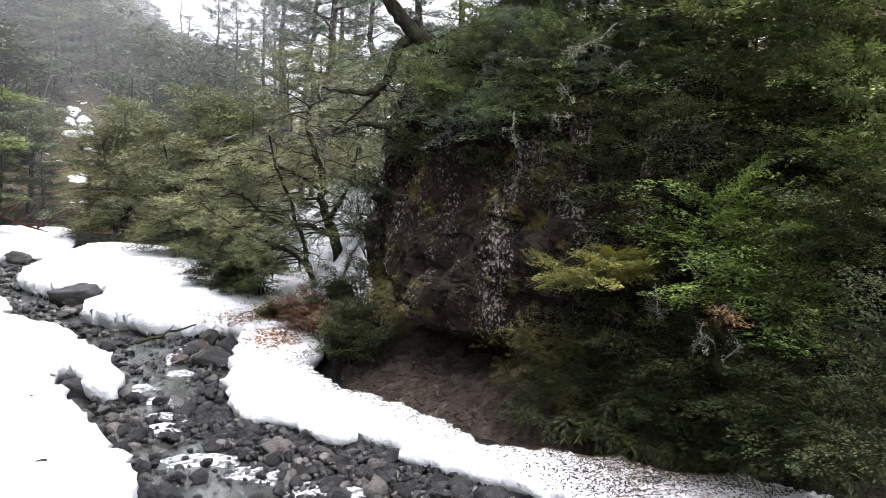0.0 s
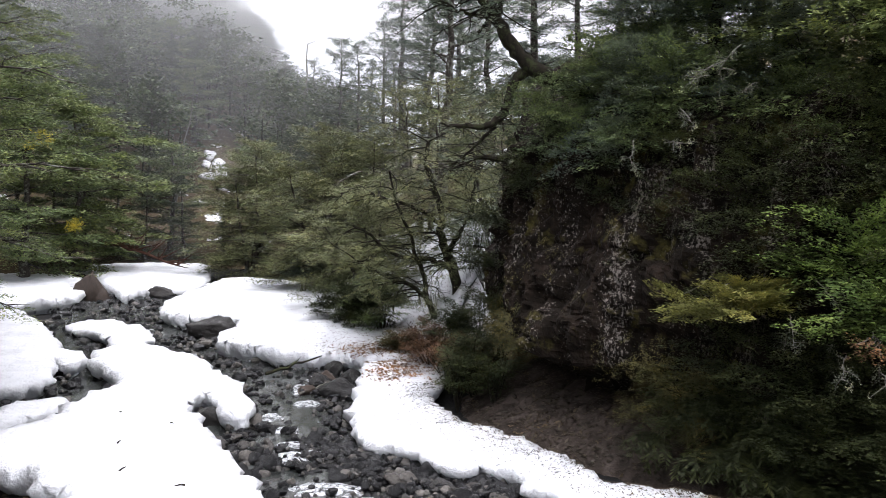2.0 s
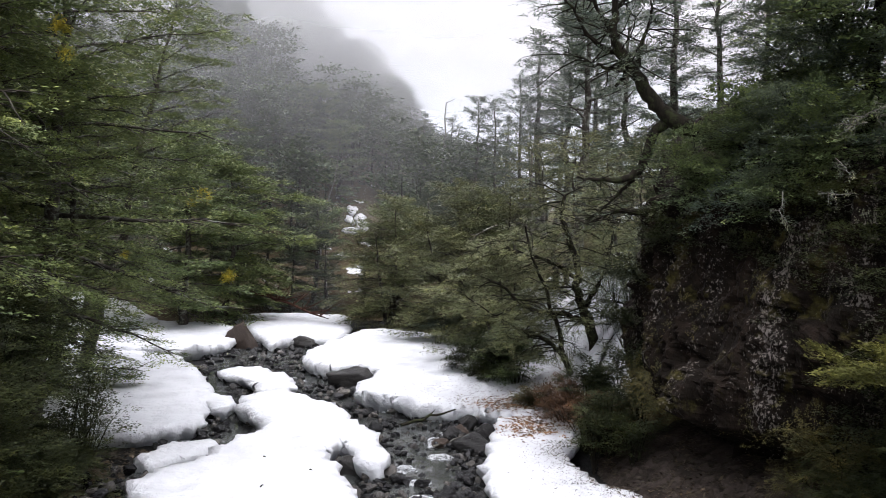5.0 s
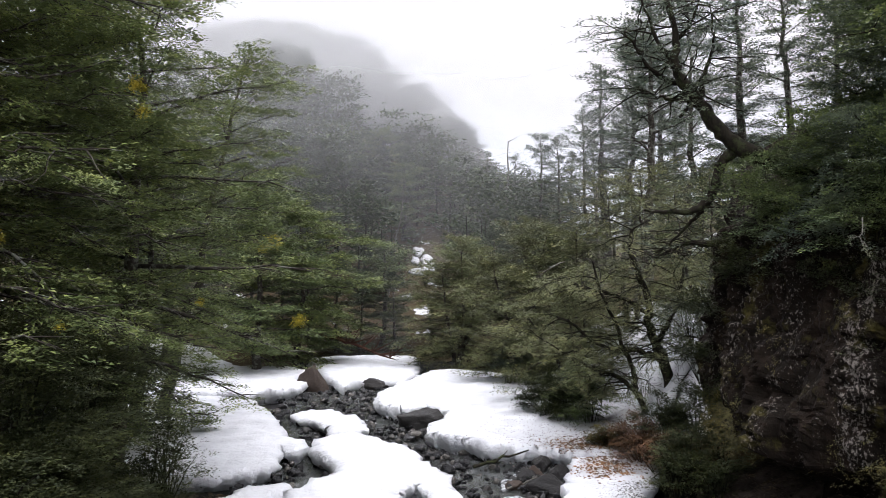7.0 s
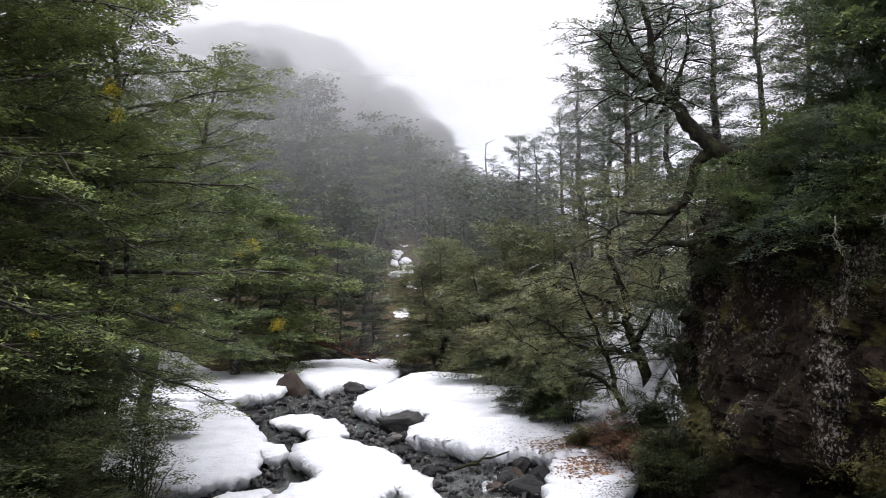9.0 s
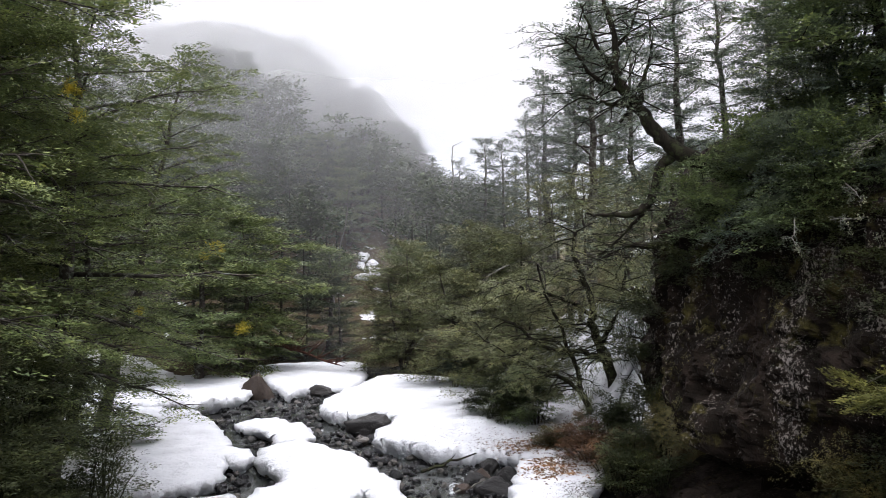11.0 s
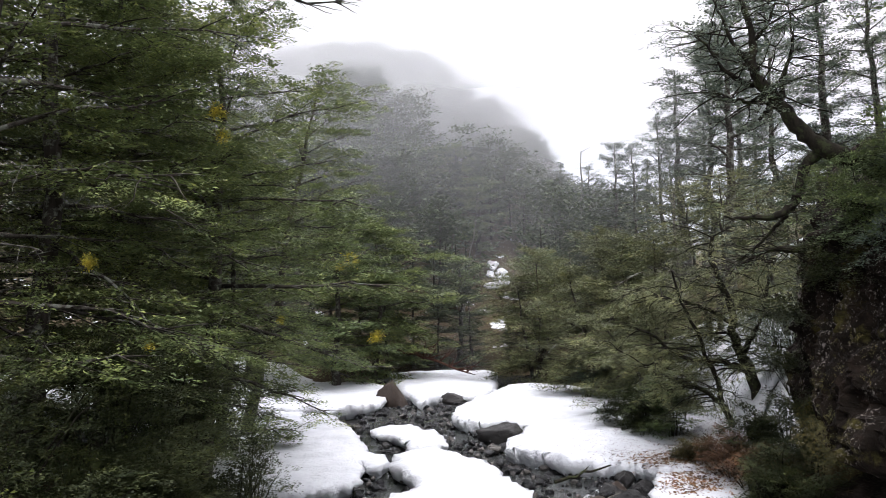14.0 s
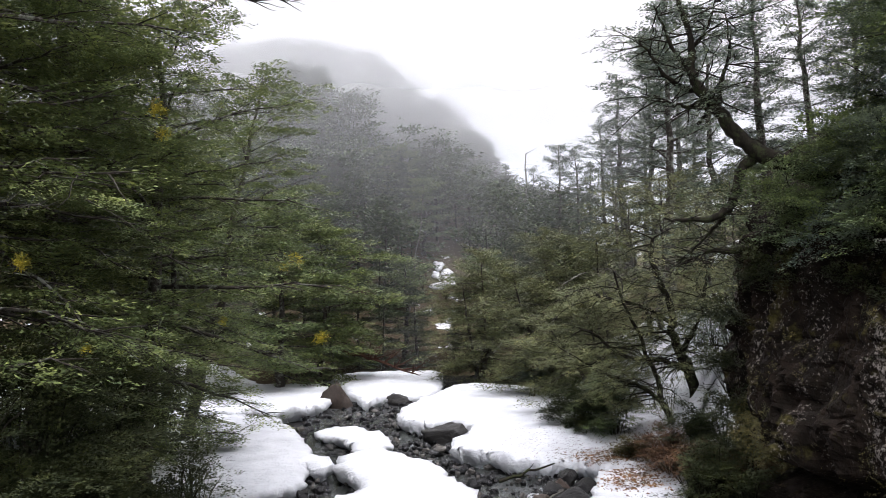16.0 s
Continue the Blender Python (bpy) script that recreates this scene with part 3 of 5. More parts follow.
                      0.62, 0.30, 20, "big smooth slab of white snow beside the stream", hump=0.10)
snow_bank(((-16, 15.0), (-5.4, 16.7), (-4.3, 17.3), (-3.6, 17.7), (-4.1, 19.8), (-3.5, 19.0), (-3.3, 19.9), (-4.3, 21.7), (-5.1, 24.1), (-5.8, 25.8), (-6.6, 28.0), (-9.0, 28.5), (-16, 27.0)), 0.55, 0.28, 30,
          "flat white snow field with a broken edge above the stream")
snow_bank(((-15, 28.5), (-9.0, 29.3), (-7.0, 28.8), (-5.6, 30.2), (-5.5, 32.0), (-6.3, 33.6), (-6.2, 36), (-7.5, 38.5), (-12, 39), (-16, 36)), 0.62, 0.28, 34, "snow field under the trees on the far bank")
snow_bank(((-4.5, 15.1), (-4.1, 16.2), (-3.4, 16.7), (-3.0, 16.4), (-3.2, 15.6), (-3.9, 14.7)), 0.42, 0.2, 36, "small melting lump of snow among the stones", tuck=0.08)
snow_bank(((-4.9, 25.9), (-4.0, 26.3), (-3.0, 25.5), (-2.0, 23.0), (-2.5, 22.2), (-3.1, 22.0), (-3.5, 23.5), (-4.5, 24.3)), 0.45, 0.26, 38, "island of snow in the middle of the stream")
snow_bank(((-5.1, 34.5), (-4.0, 30.8), (-3.2, 33.6), (-2.0, 32.8), (-1.3, 33.0), (-1.0, 38), (-1.2, 44.0), (-4, 44.5), (-7.5, 43), (-6.0, 37.5)), 0.62, 0.30, 40, "snow bank filling the bend of the stream", step=0.15)
mid_snow = snow_bank(((-2.4, 26.8), (-2.0, 30.2), (-0.9, 34.5), (0.3, 36.6), (3.0, 34), (6.5, 33), (11, 31), (11.5, 25.5), (8.8, 22.2), (6.8, 20.2), (5.0, 18.9), (3.9, 18.3), (3.3, 18.4), (2.6, 19.3), (1.9, 19.1), (1.2, 19.4),
                      (0.7, 20.2), (-0.1, 20.5), (-0.5, 21.4), (-0.1, 22.3), (0.2, 23.6), (-0.3, 25.4), (-1.6, 25.2)), 0.70, 0.32, 44, "wide white snow bank sloping up beneath the trees", hump=0.12)
strip_snow = snow_bank(((2.7, 16.6), (2.2, 15.0), (2.0, 13.9), (2.1, 12.7), (2.75, 12.1), (3.1, 11.45), (3.45, 11.15), (3.75, 11.4), (4.0, 11.0), (4.15, 10.2), (4.7, 9.3), (5.0, 8.9), (5.8, 8.0), (6.5, 5.5), (10, 5.0), (9.0, 7.6),
                        (8.2, 8.0), (7.2, 8.4), (6.3, 9.6), (5.5, 10.3), (5.2, 11.4), (4.9, 12.2), (4.3, 13.2), (3.9, 13.9), (3.8, 15.0), (4.5, 16.4), (4.9, 17.6), (5.1, 19.4), (3.5, 20.0), (2.9, 18.4)), 0.52, 0.24, 50, "strip of snow sprinkled with forest litter below the rock face")
slope_snow = snow_bank(((5.5, 18.3), (6.6, 22.4), (11, 31.5), (14.5, 36), (19, 36), (17, 28), (12.0, 23.5), (8.6, 20.8), (6.9, 18.4), (6.2, 17.3)), 0.30, 0.25, 56, "snow on the steep slope behind the crooked tree", step=0.16)
snow_bank(((11.5, 37.5), (13.2, 40), (15.5, 40), (16, 37), (13.6, 35.6)), 0.30, 0.25, 58, "patch of snow high on the wooded slope", step=0.16)
snow_rs = random.Random(8)
for k, (x, y, r) in enumerate(((-2.0, 66.6, 0.75), (-1.3, 65.3, 0.65), (-2.1, 64.6, 0.6), (-1.0, 63.6, 0.8), (-2.0, 62.6, 0.7))):
    rim = [(x + 1.2 * r * q * math.cos(a * 0.785) * 0.8, y + 1.5 * r * q * math.sin(a * 0.785)) for a, q in ((a, snow_rs.uniform(0.45, 1.25)) for a in range(8))]
    snow_bank(rim, 0.35, 0.2, 60 + 8 * k, "broken patch of snow on the hillside among dark trees", step=0.1)


# ---- rock face ----
FACE = ((9.4, 22.5), (7.6, 19.2), (6.25, 17.0), (5.75, 15.3), (6.05, 13.4), (6.9, 11.8), (8.3, 10.0), (9.9, 8.3), (12.0, 6.6), (14.5, 5.0), (18, 3.2))


def rock_face():
    p = np.asarray(FACE, float)
    u = np.linspace(0, len(p) - 1, 300)
    bx, by = np.interp(u, np.arange(len(p)), p[:, 0]), np.interp(u, np.arange(len(p)), p[:, 1])
    for _ in range(14):
        bx[1:-1], by[1:-1] = (bx[:-2] + 2 * bx[1:-1] + bx[2:]) / 4, (by[:-2] + 2 * by[1:-1] + by[2:]) / 4
    tx, ty = np.gradient(bx), np.gradient(by)
    k = np.hypot(tx, ty)
    nx, ny = ty / k, -tx / k
    h = np.linspace(-0.3, 6.6, 130)
    # outward overhang at each height: recess under a lip, then leaning back to the brow
    prof = np.interp(h, [-0.3, 0.6, 1.1, 1.45, 1.7, 3.0, 4.6, 5.6, 6.2, 6.6], [-0.6, -1.0, -1.15, -0.55, 0.12, 0.14, -0.10, -0.45, -1.2, -2.6])
    U, V = np.meshgrid(np.arange(len(u)), h)
    out = np.repeat(prof[:, None], len(u), 1)
    z0 = terrain(bx - 1.2, by - 0.6)
    pts = np.zeros((*U.shape, 3))
    for j in range(U.shape[0]):
        for i in range(U.shape[1]):
            q = Vector((bx[i] * 0.9, by[i] * 0.9, h[j] * 0.7))
            n = noise.hetero_terrain(q * 0.6, 0.8, 2.1, 6, 0.7) * 0.34 - 0.28
            crack = abs(noise.noise(Vector((bx[i] * 1.7 + by[i] * 1.7, 3.0, h[j] * 0.35)))) * 0.5
            step = (noise.cell(Vector((bx[i] * 1.3 - by[i], h[j] * 0.8, 0))) * 0.16)
            o = out[j, i] + n + crack - 0.1 + step * 0.6 + 0.16 * noise.noise(q * 4.0) + 0.10 * noise.noise(q * 9.0) + 0.05 * noise.noise(q * 19.0)
            pts[j, i] = (bx[i] + nx[i] * o, by[i] + ny[i] * o, z0[i] + h[j] + 0.1 * noise.noise(q * 2.2))
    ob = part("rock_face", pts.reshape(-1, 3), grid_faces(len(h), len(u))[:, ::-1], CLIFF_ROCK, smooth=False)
    tagged(ob, "dark brown rock face spotted with pale lichen, undercut at its foot", "cliff", kind="structure")
    # slope of bare earth below the undercut
    h2 = np.linspace(0, 1, 34)
    e = np.zeros((34, len(u), 3))
    for j, a in enumerate(h2):
        o = 1.35 - 2.7 * a
        e[j, :, 0], e[j, :, 1] = bx + nx * o, by + ny * o
        e[j, :, 2] = z0 - 0.12 + 1.1 * min(1, 1.3 * a) ** 0.9 + 0.16 * lattice(bx * 1.6, by * 1.6, bx * 0 + a * 2.5, 77) + 0.09 * lattice(bx * 5, by * 5, bx * 0 + a * 6, 78) + 0.04 * lattice(bx * 13, by * 13, bx * 0 + a * 14, 79)
    ob = part("earth_bank", e.reshape(-1, 3), grid_faces(34, len(u))[:, ::-1], EARTH, smooth=True)
    tagged(ob, "bank of bare grey-brown earth under the overhanging rock", "earth bank", kind="structure")
    return ob


earth_bank = rock_face()


# ---- plants ----
def leaves(centre, way, long, wide, count, leaf, rs, thick=0.12, droop=0.25, loose=0.45, slim=0.36, tuft=8, gather=1.25):
    """Flat sprays of leaves in small tufts: each spray has a centre, a way it points, a half length and a half width."""
    c, d = np.asarray(centre, float), np.asarray(way, float)
    d = d / (np.linalg.norm(d, axis=1)[:, None] + 1e-9)
    a, b = np.asarray(long, float), np.asarray(wide, float)
    n = max(1, count // tuft)
    count = n * tuft
    pick = rs.choice(len(c), n, p=a * b / (a * b).sum())
    d0, a0, b0 = d[pick], a[pick], b[pick]
    side = np.cross(d0, [0.0, 0, 1])
    side /= np.linalg.norm(side, axis=1)[:, None] + 1e-9
    up = np.cross(side, d0)
    r, w = np.sqrt(rs.rand(n)), rs.rand(n) * 2 * math.pi
    pu, pv = r * np.cos(w), r * np.sin(w)
    at = c[pick] + d0 * (pu * a0)[:, None] + side * (pv * b0)[:, None]
    at += up * (rs.normal(0, 1, n) * thick * (1.1 - 0.6 * r))[:, None]
    at[:, 2] -= droop * r * r * a0
    lean = d0 * (0.6 + pu)[:, None] + side * pv[:, None] * 1.2
    face = up + rs.normal(0, loose * 0.7, (n, 3))
    at, lean, face, d0, side, up = (np.repeat(q, tuft, 0) for q in (at, lean, face, d0, side, up))
    e = rs.normal(0, leaf * gather, (count, 3)) * (1.0, 0.8, 0.28)
    at = at + d0 * e[:, :1] + side * e[:, 1:2] + up * e[:, 2:]
    ax = lean + (d0 * e[:, :1] + side * e[:, 1:2]) / leaf * 0.4 + rs.normal(0, loose * 0.7, (count, 3))
    ax /= np.linalg.norm(ax, axis=1)[:, None]
    nrm = face + rs.normal(0, loose * 0.6, (count, 3))
    sd = np.cross(ax, nrm)
    sd /= np.linalg.norm(sd, axis=1)[:, None] + 1e-9
    ln = leaf * rs.uniform(0.6, 1.35, count)[:, None]
    wd = ln * slim * rs.uniform(0.8, 1.2, count)[:, None]
    v = np.stack([at + sd * wd, at + ax * ln, at + ax * ln * 0.15 - sd * wd], 1).reshape(-1, 3)
    return v, np.arange(count * 3).reshape(-1, 3)


def limb_path(start, az, rise, length, curve, rs, n=7):
    """A limb that leaves at an angle and curves up (positive) or droops."""
    t = np.linspace(0, 1, n)
    hx = np.cumsum(np.r_[0, np.cos(rise + curve * t[1:])]) * length / (n - 1)
    hz = np.cumsum(np.r_[0, np.sin(rise + curve * t[1:])]) * length / (n - 1)
    wob = rs.normal(0, 0.035 * length, n) * t
    return start + np.stack([np.cos(az) * hx - np.sin(az) * wob, np.sin(az) * hx + np.cos(az) * wob, hz + rs.normal(0, 0.02 * length, n) * t], -1)


def tree_parts(stems, r0, reach, leaf, count, seed, limbs=24, first=0.15, rise=(-5, 45), curve=-0.2, shape="round", spray=0.55,
               subs=4, thick=0.045, droop=0.2, favour=None, loose=0.30, top=True, slim=0.36, twigs=1, inner=0.25, wob=0.006):
    """Trunk, branches and leaf arrays. stems: (dx, dy, height, bow) for each stem from the foot."""
    rs = np.random.RandomState(seed)
    trunk, wood, C, D, A, B = [], [], [], [], [], []
    for dx, dy, hh, bow in stems:
        t = np.linspace(0, 1, 14)
        path = np.stack([dx * t ** 1.3 + bow * np.sin(t * 3.1) + rs.normal(0, wob * hh, 14) * (t > 0) * (t < 1),
                         dy * t ** 1.3 + 0.4 * bow * np.sin(t * 4.0) + rs.normal(0, wob * hh, 14) * (t > 0) * (t < 1), hh * t - 0.15 * (t == 0)], -1)
        rad = r0 * (1 - 0.88 * t) * (1 + 0.5 * np.exp(-t * 14))
        trunk.append(tube(path, rad, 9))
        for k in range(limbs):
            u = first + (0.98 - first) * (k + rs.rand()) / limbs
            q = (u - first) / (1 - first)
            s = np.array([np.interp(u, t, path[:, m]) for m in range(3)])
            az = k * 2.4 + rs.uniform(-0.5, 0.5)
            if favour is not None and rs.rand() < 0.6:
                az = favour + rs.normal(0, 0.7)
            form = {"round": math.sqrt(max(0.05, 1 - (1.7 * q - 0.7) ** 2)), "cone": 0.12 + 0.88 * (1 - q) ** 0.8, "column": 0.75 + 0.25 * math.sin(3.14 * q) - 0.45 * q ** 4,
                    "high": 0.45 + 0.55 * math.sin(3.14 * min(1, q * 1.05))}[shape]
            length = reach * form * rs.uniform(0.65, 1.15)
            el = radians(rise[0] + (rise[1] - rise[0]) * q + rs.normal(0, 7))
            lp = limb_path(s, az, el, length, curve + rs.normal(0, 0.15), rs)
            lr = max(0.012, r0 * 0.32 * (1 - 0.6 * u) * length / max(reach, 0.1))
            wood.append(tube(lp, np.linspace(lr, 0.2 * lr, 7), 5))
            for m in range(subs * 2 + 1):
                g = inner + (1 - inner) * (m + 0.5 * rs.rand()) / (subs * 2 + 1)
                s2 = np.array([np.interp(g, np.linspace(0, 1, 7), lp[:, n]) for n in range(3)])
                turn = az + (1 if m % 2 else -1) * rs.uniform(0.4, 1.2) * (m < subs * 2)
                l2 = length * rs.uniform(0.18, 0.36) * (1.25 - 0.6 * g)
                sp = limb_path(s2, turn, el * 0.5 + rs.normal(0, 0.2), l2, curve, rs, 4)
                if m % twigs == 0:
                    wood.append(tube(sp, np.linspace(lr * 0.35, lr * 0.1, 4), 3))
                way = sp[-1] - sp[0]
                way[2] *= 0.4
                C.append(sp[2] + rs.normal(0, 0.05 * reach, 3) * (1, 1, 0.6)), D.append(way)
                z = spray * rs.uniform(0.6, 1.3) * (0.65 + 0.5 * form)
                A.append(z), B.append(z * rs.uniform(0.45, 0.75))
        if top:
            for m in range(5):
                C.append(path[-1] - (0, 0, 0.12 * m * spray) + rs.normal(0, 0.12 * spray, 3)), D.append([math.cos(m * 2.4), math.sin(m * 2.4), 0.3]), A.append(spray * 0.5), B.append(spray * 0.3)
    return joined(trunk), joined(wood), leaves(C, D, A, B, count, leaf, rs, thick, droop, loose, slim)


def tree(x, y, label, stems, r0, reach, leaf, count, mat, seed, bark=None, z=None, category="tree", group="", name="tree", **kw):
    t, w, l = tree_parts(stems, r0, reach, leaf, count, seed, **kw)
    e = root(name, Matrix.Translation((x, y, float(terrain(x, y)) if z is None else z)), label, category, group)
    part("trunk", *t, bark or BARK, e, smooth=True)
    part("branchwork", *w, bark or BARK, e, smooth=True)
    part("crown", *l, mat, e)
    return e


def bare_twigs(tree_root, count, reach, low, high, seed, mat=None, way=-1.2, r0=0.013):
    """Dead, lichened branches that stick out of a crown, each with a few forks."""
    rs = np.random.RandomState(seed)
    for k in range(count):
        az = way + rs.normal(0, 0.55)
        z, r = rs.uniform(low, high), reach * rs.uniform(0.72, 1.02)
        s = np.array((math.cos(az) * r * 0.6, math.sin(az) * r * 0.6, z))
        p = limb_path(s, az + rs.uniform(-0.9, 0.9), rs.uniform(-0.5, 0.25), rs.uniform(0.7, 1.6), rs.uniform(-0.6, 0.5), rs, 8)
        branch = part("dead_branch", *tube(p, np.linspace(r0, 0.3 * r0, 8), 5), mat or PALE_BARK, tree_root, "bare pale branch crusted with lichen" if mat is None else "bare dark branch", smooth=True)
        for q in (2, 3, 4, 5, 6):
            g = limb_path(p[q], az + rs.uniform(-1.5, 1.5), rs.uniform(-0.9, 0.5), rs.uniform(0.15, 0.5), rs.uniform(-0.5, 0.5), rs, 5)
            part("twig", *tube(g, np.linspace(0.5 * r0, 0.16 * r0, 5), 4), mat or PALE_BARK, branch, smooth=True)


def shrub(x, y, z, sx, sy, sz, leaf, count, mat, seed, label, foot_at=None, name="shrub", group="", spray=0.45, twigs=10, bark=None, thick=0.03, droop=0.35, loose=0.28, slim=0.38, stem_r=0.022):
    """A bush of leafy sprays round a centre, on stems that come from its foot."""
    rs = np.random.RandomState(seed)
    f = np.array(foot_at if foot_at is not None else (x, y, min(float(terrain(x, y)), z)))
    c = np.array((x, y, z))
    n = max(14, int(26 * sx * sz / spray / spray * 0.5))
    d = rs.normal(0, 1, (n, 3))
    d /= np.linalg.norm(d, axis=1)[:, None]
    d[:, 2] = np.where(d[:, 2] < -0.5, -d[:, 2], d[:, 2])
    r = rs.uniform(0.45, 1.0, n)[:, None]
    lump = (1 + 0.25 * np.sin(d[:, 0] * 5 + seed) * np.cos(d[:, 1] * 4 + d[:, 2] * 6))[:, None]
    C = d * r * lump * (sx, sy, sz)
    way = d * (1, 1, 0.25) + rs.normal(0, 0.2, (n, 3)) * (1, 1, 0.4)
    A = spray * rs.uniform(0.5, 1.2, n)
    e = root(name, Matrix.Translation(f), label, "shrub", group)
    off = c - f
    for k in range(twigs):
        tip = off + C[k % n] * 0.85
        t = np.linspace(0, 1, 6)[:, None]
        path = tip * t + np.array([0, 0, 1.0]) * (np.sin(t * 3.14) * 0.12 * np.linalg.norm(tip)) + rs.normal(0, 0.03, (6, 3)) * t
        part("stem", *tube(path, np.linspace(stem_r, 0.22 * stem_r, 6) * (0.5 + 0.5 * sx), 5), bark or DARK_BARK, e, smooth=True)
    part("foliage", *leaves(C + off, way, A, A * rs.uniform(0.45, 0.8, n), count, leaf, rs, thick, droop, loose, slim), mat, e)
    return e


def polar(az, dist):
    return -math.sin(radians(az)) * dist, math.cos(radians(az)) * dist


# trees of the near left bank
for az, d, st, r0, reach, leaf, count, mat, seed, kw, label in (
    (34.0, 13.5, ((0.3, 0.6, 15.5, 0.2),), 0.19, 4.0, 0.044, 190000, LEAF_BEECH, 101, dict(limbs=64, first=0.18, rise=(-8, 30), shape="cone", spray=0.40, subs=7, inner=0.08, thick=0.035), "tall evergreen beech with layered dark green sprays"),
    (23.0, 17.5, ((0.4, 0.4, 10.2, 0.2),), 0.22, 3.7, 0.054, 140000, LEAF_BEECH, 102, dict(limbs=54, first=0.22, rise=(-10, 35), shape="round", spray=0.44, subs=6, inner=0.1, thick=0.035), "evergreen beech with layered sprays and lichened twigs"),
    (19.6, 26.0, ((2.4, 0.2, 11.8, 0.2),), 0.18, 3.1, 0.06, 60000, LEAF_BEECH, 103, dict(limbs=40, first=0.26, rise=(-5, 45), shape="round", spray=0.42, subs=5, inner=0.12, thick=0.035), "open-crowned beech with grey-green foliage and bare twigs"),
    (10.6, 40.5, ((0.2, 0.1, 8.4, 0.2),), 0.18, 3.6, 0.12, 40000, LEAF_BEECH, 104, dict(limbs=32, first=0.15, rise=(-12, 35), shape="round", spray=0.75, subs=4), "beech leaning over the snow with yellowish sprays"),
    (21.5, 22.5, ((0.4, 0.1, 8.5, 0.2),), 0.16, 3.0, 0.07, 60000, LEAF_BEECH, 105, dict(limbs=36, first=0.08, rise=(-15, 30), shape="round", spray=0.42, subs=5, inner=0.12, thick=0.035), "bushy young beech drooping over the snow"),
    (37.5, 12.0, ((0.2, 0.4, 13.0, 0.2),), 0.22, 3.4, 0.07, 56000, LEAF_BEECH, 106, dict(limbs=44, first=0.06, rise=(-8, 35), shape="column", spray=0.62, subs=4), "tall dark evergreen beech on the bank"),
    (26.5, 23.0, ((0.0, 0.0, 10.5, 0.2),), 0.26, 3.8, 0.13, 28000, LEAF_BEECH, 107, dict(limbs=40, first=0.2, rise=(-8, 35), shape="column", spray=0.8, subs=3), "tall dark beech standing behind the front trees"),
    (19.5, 36.0, ((0.0, 0.0, 10.5, 0.2),), 0.24, 3.8, 0.14, 26000, LEAF_DEEP, 108, dict(limbs=38, first=0.15, rise=(-8, 35), shape="column", spray=0.8, subs=3), "dark beech at the edge of the forest"),
    (28.0, 18.0, ((0.0, 0.0, 10.5, 0.2),), 0.2, 3.2, 0.11, 30000, LEAF_BEECH, 123, dict(limbs=38, first=0.08, rise=(-8, 35), shape="column", spray=0.7, subs=4, inner=0.1), "dark beech standing close behind the front trees"),
    (33.0, 21.0, ((0.0, 0.0, 12.0, 0.2),), 0.24, 3.6, 0.13, 24000, LEAF_BEECH, 121, dict(limbs=38, first=0.1, rise=(-8, 35), shape="column", spray=0.8, subs=3), "dark beech deep in the forest"),
    (38.0, 19.0, ((0.0, 0.0, 12.0, 0.2),), 0.24, 3.6, 0.13, 20000, LEAF_SHADE, 122, dict(limbs=38, first=0.1, rise=(-8, 35), shape="column", spray=0.8, subs=3), "beech deep in the forest, its leaves darkened for shade"),
    (29.0, 15.6, ((0.2, 0.2, 12.5, 0.2),), 0.18, 3.4, 0.046, 100000, LEAF_BEECH, 124, dict(limbs=56, first=0.14, rise=(-12, 30), shape="cone", spray=0.42, subs=6, inner=0.12, thick=0.035), "evergreen beech with close tiers of dark green sprays"),
    (39.0, 14.0, ((0.2, 0.2, 14.0, 0.2),), 0.18, 3.4, 0.055, 60000, LEAF_BEECH, 125, dict(limbs=56, first=0.10, rise=(-12, 30), shape="cone", spray=0.42, subs=6, inner=0.12, thick=0.035), "tall evergreen beech with close tiers of sprays"),
    (13.5, 38.0, ((0.0, 0.0, 9.5, 0.2),), 0.20, 3.4, 0.13, 28000, LEAF_DEEP, 109, dict(limbs=34, first=0.12, rise=(-8, 35), shape="column", spray=0.75, subs=3), "dark beech behind the snow field"),
):
    x, y = polar(az, d)
    e = tree(x, y, label, st, r0, reach, leaf, count, mat, seed, group="beech trees on the bank", **kw)
    if d < 27 and az < 36:
        bare_twigs(e, {101: 16, 102: 12, 103: 8, 105: 5}.get(seed, 0), reach, 1.2 if seed != 103 else 5, 7.5 if seed != 103 else 11, seed + 400)

# skirts of undergrowth on that bank, most with shade painted into the leaf colour
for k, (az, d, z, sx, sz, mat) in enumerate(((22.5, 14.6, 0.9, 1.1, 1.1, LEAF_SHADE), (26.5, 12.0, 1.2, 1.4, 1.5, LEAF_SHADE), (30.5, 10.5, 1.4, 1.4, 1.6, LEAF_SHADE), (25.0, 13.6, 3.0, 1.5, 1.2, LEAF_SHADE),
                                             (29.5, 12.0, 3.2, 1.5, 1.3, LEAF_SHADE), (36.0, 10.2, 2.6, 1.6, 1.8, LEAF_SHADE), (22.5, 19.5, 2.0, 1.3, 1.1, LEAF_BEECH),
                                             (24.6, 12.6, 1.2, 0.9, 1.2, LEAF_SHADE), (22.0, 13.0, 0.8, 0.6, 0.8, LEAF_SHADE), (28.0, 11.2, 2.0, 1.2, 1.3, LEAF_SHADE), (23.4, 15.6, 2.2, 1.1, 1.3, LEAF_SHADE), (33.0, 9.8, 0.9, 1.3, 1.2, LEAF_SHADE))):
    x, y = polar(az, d)
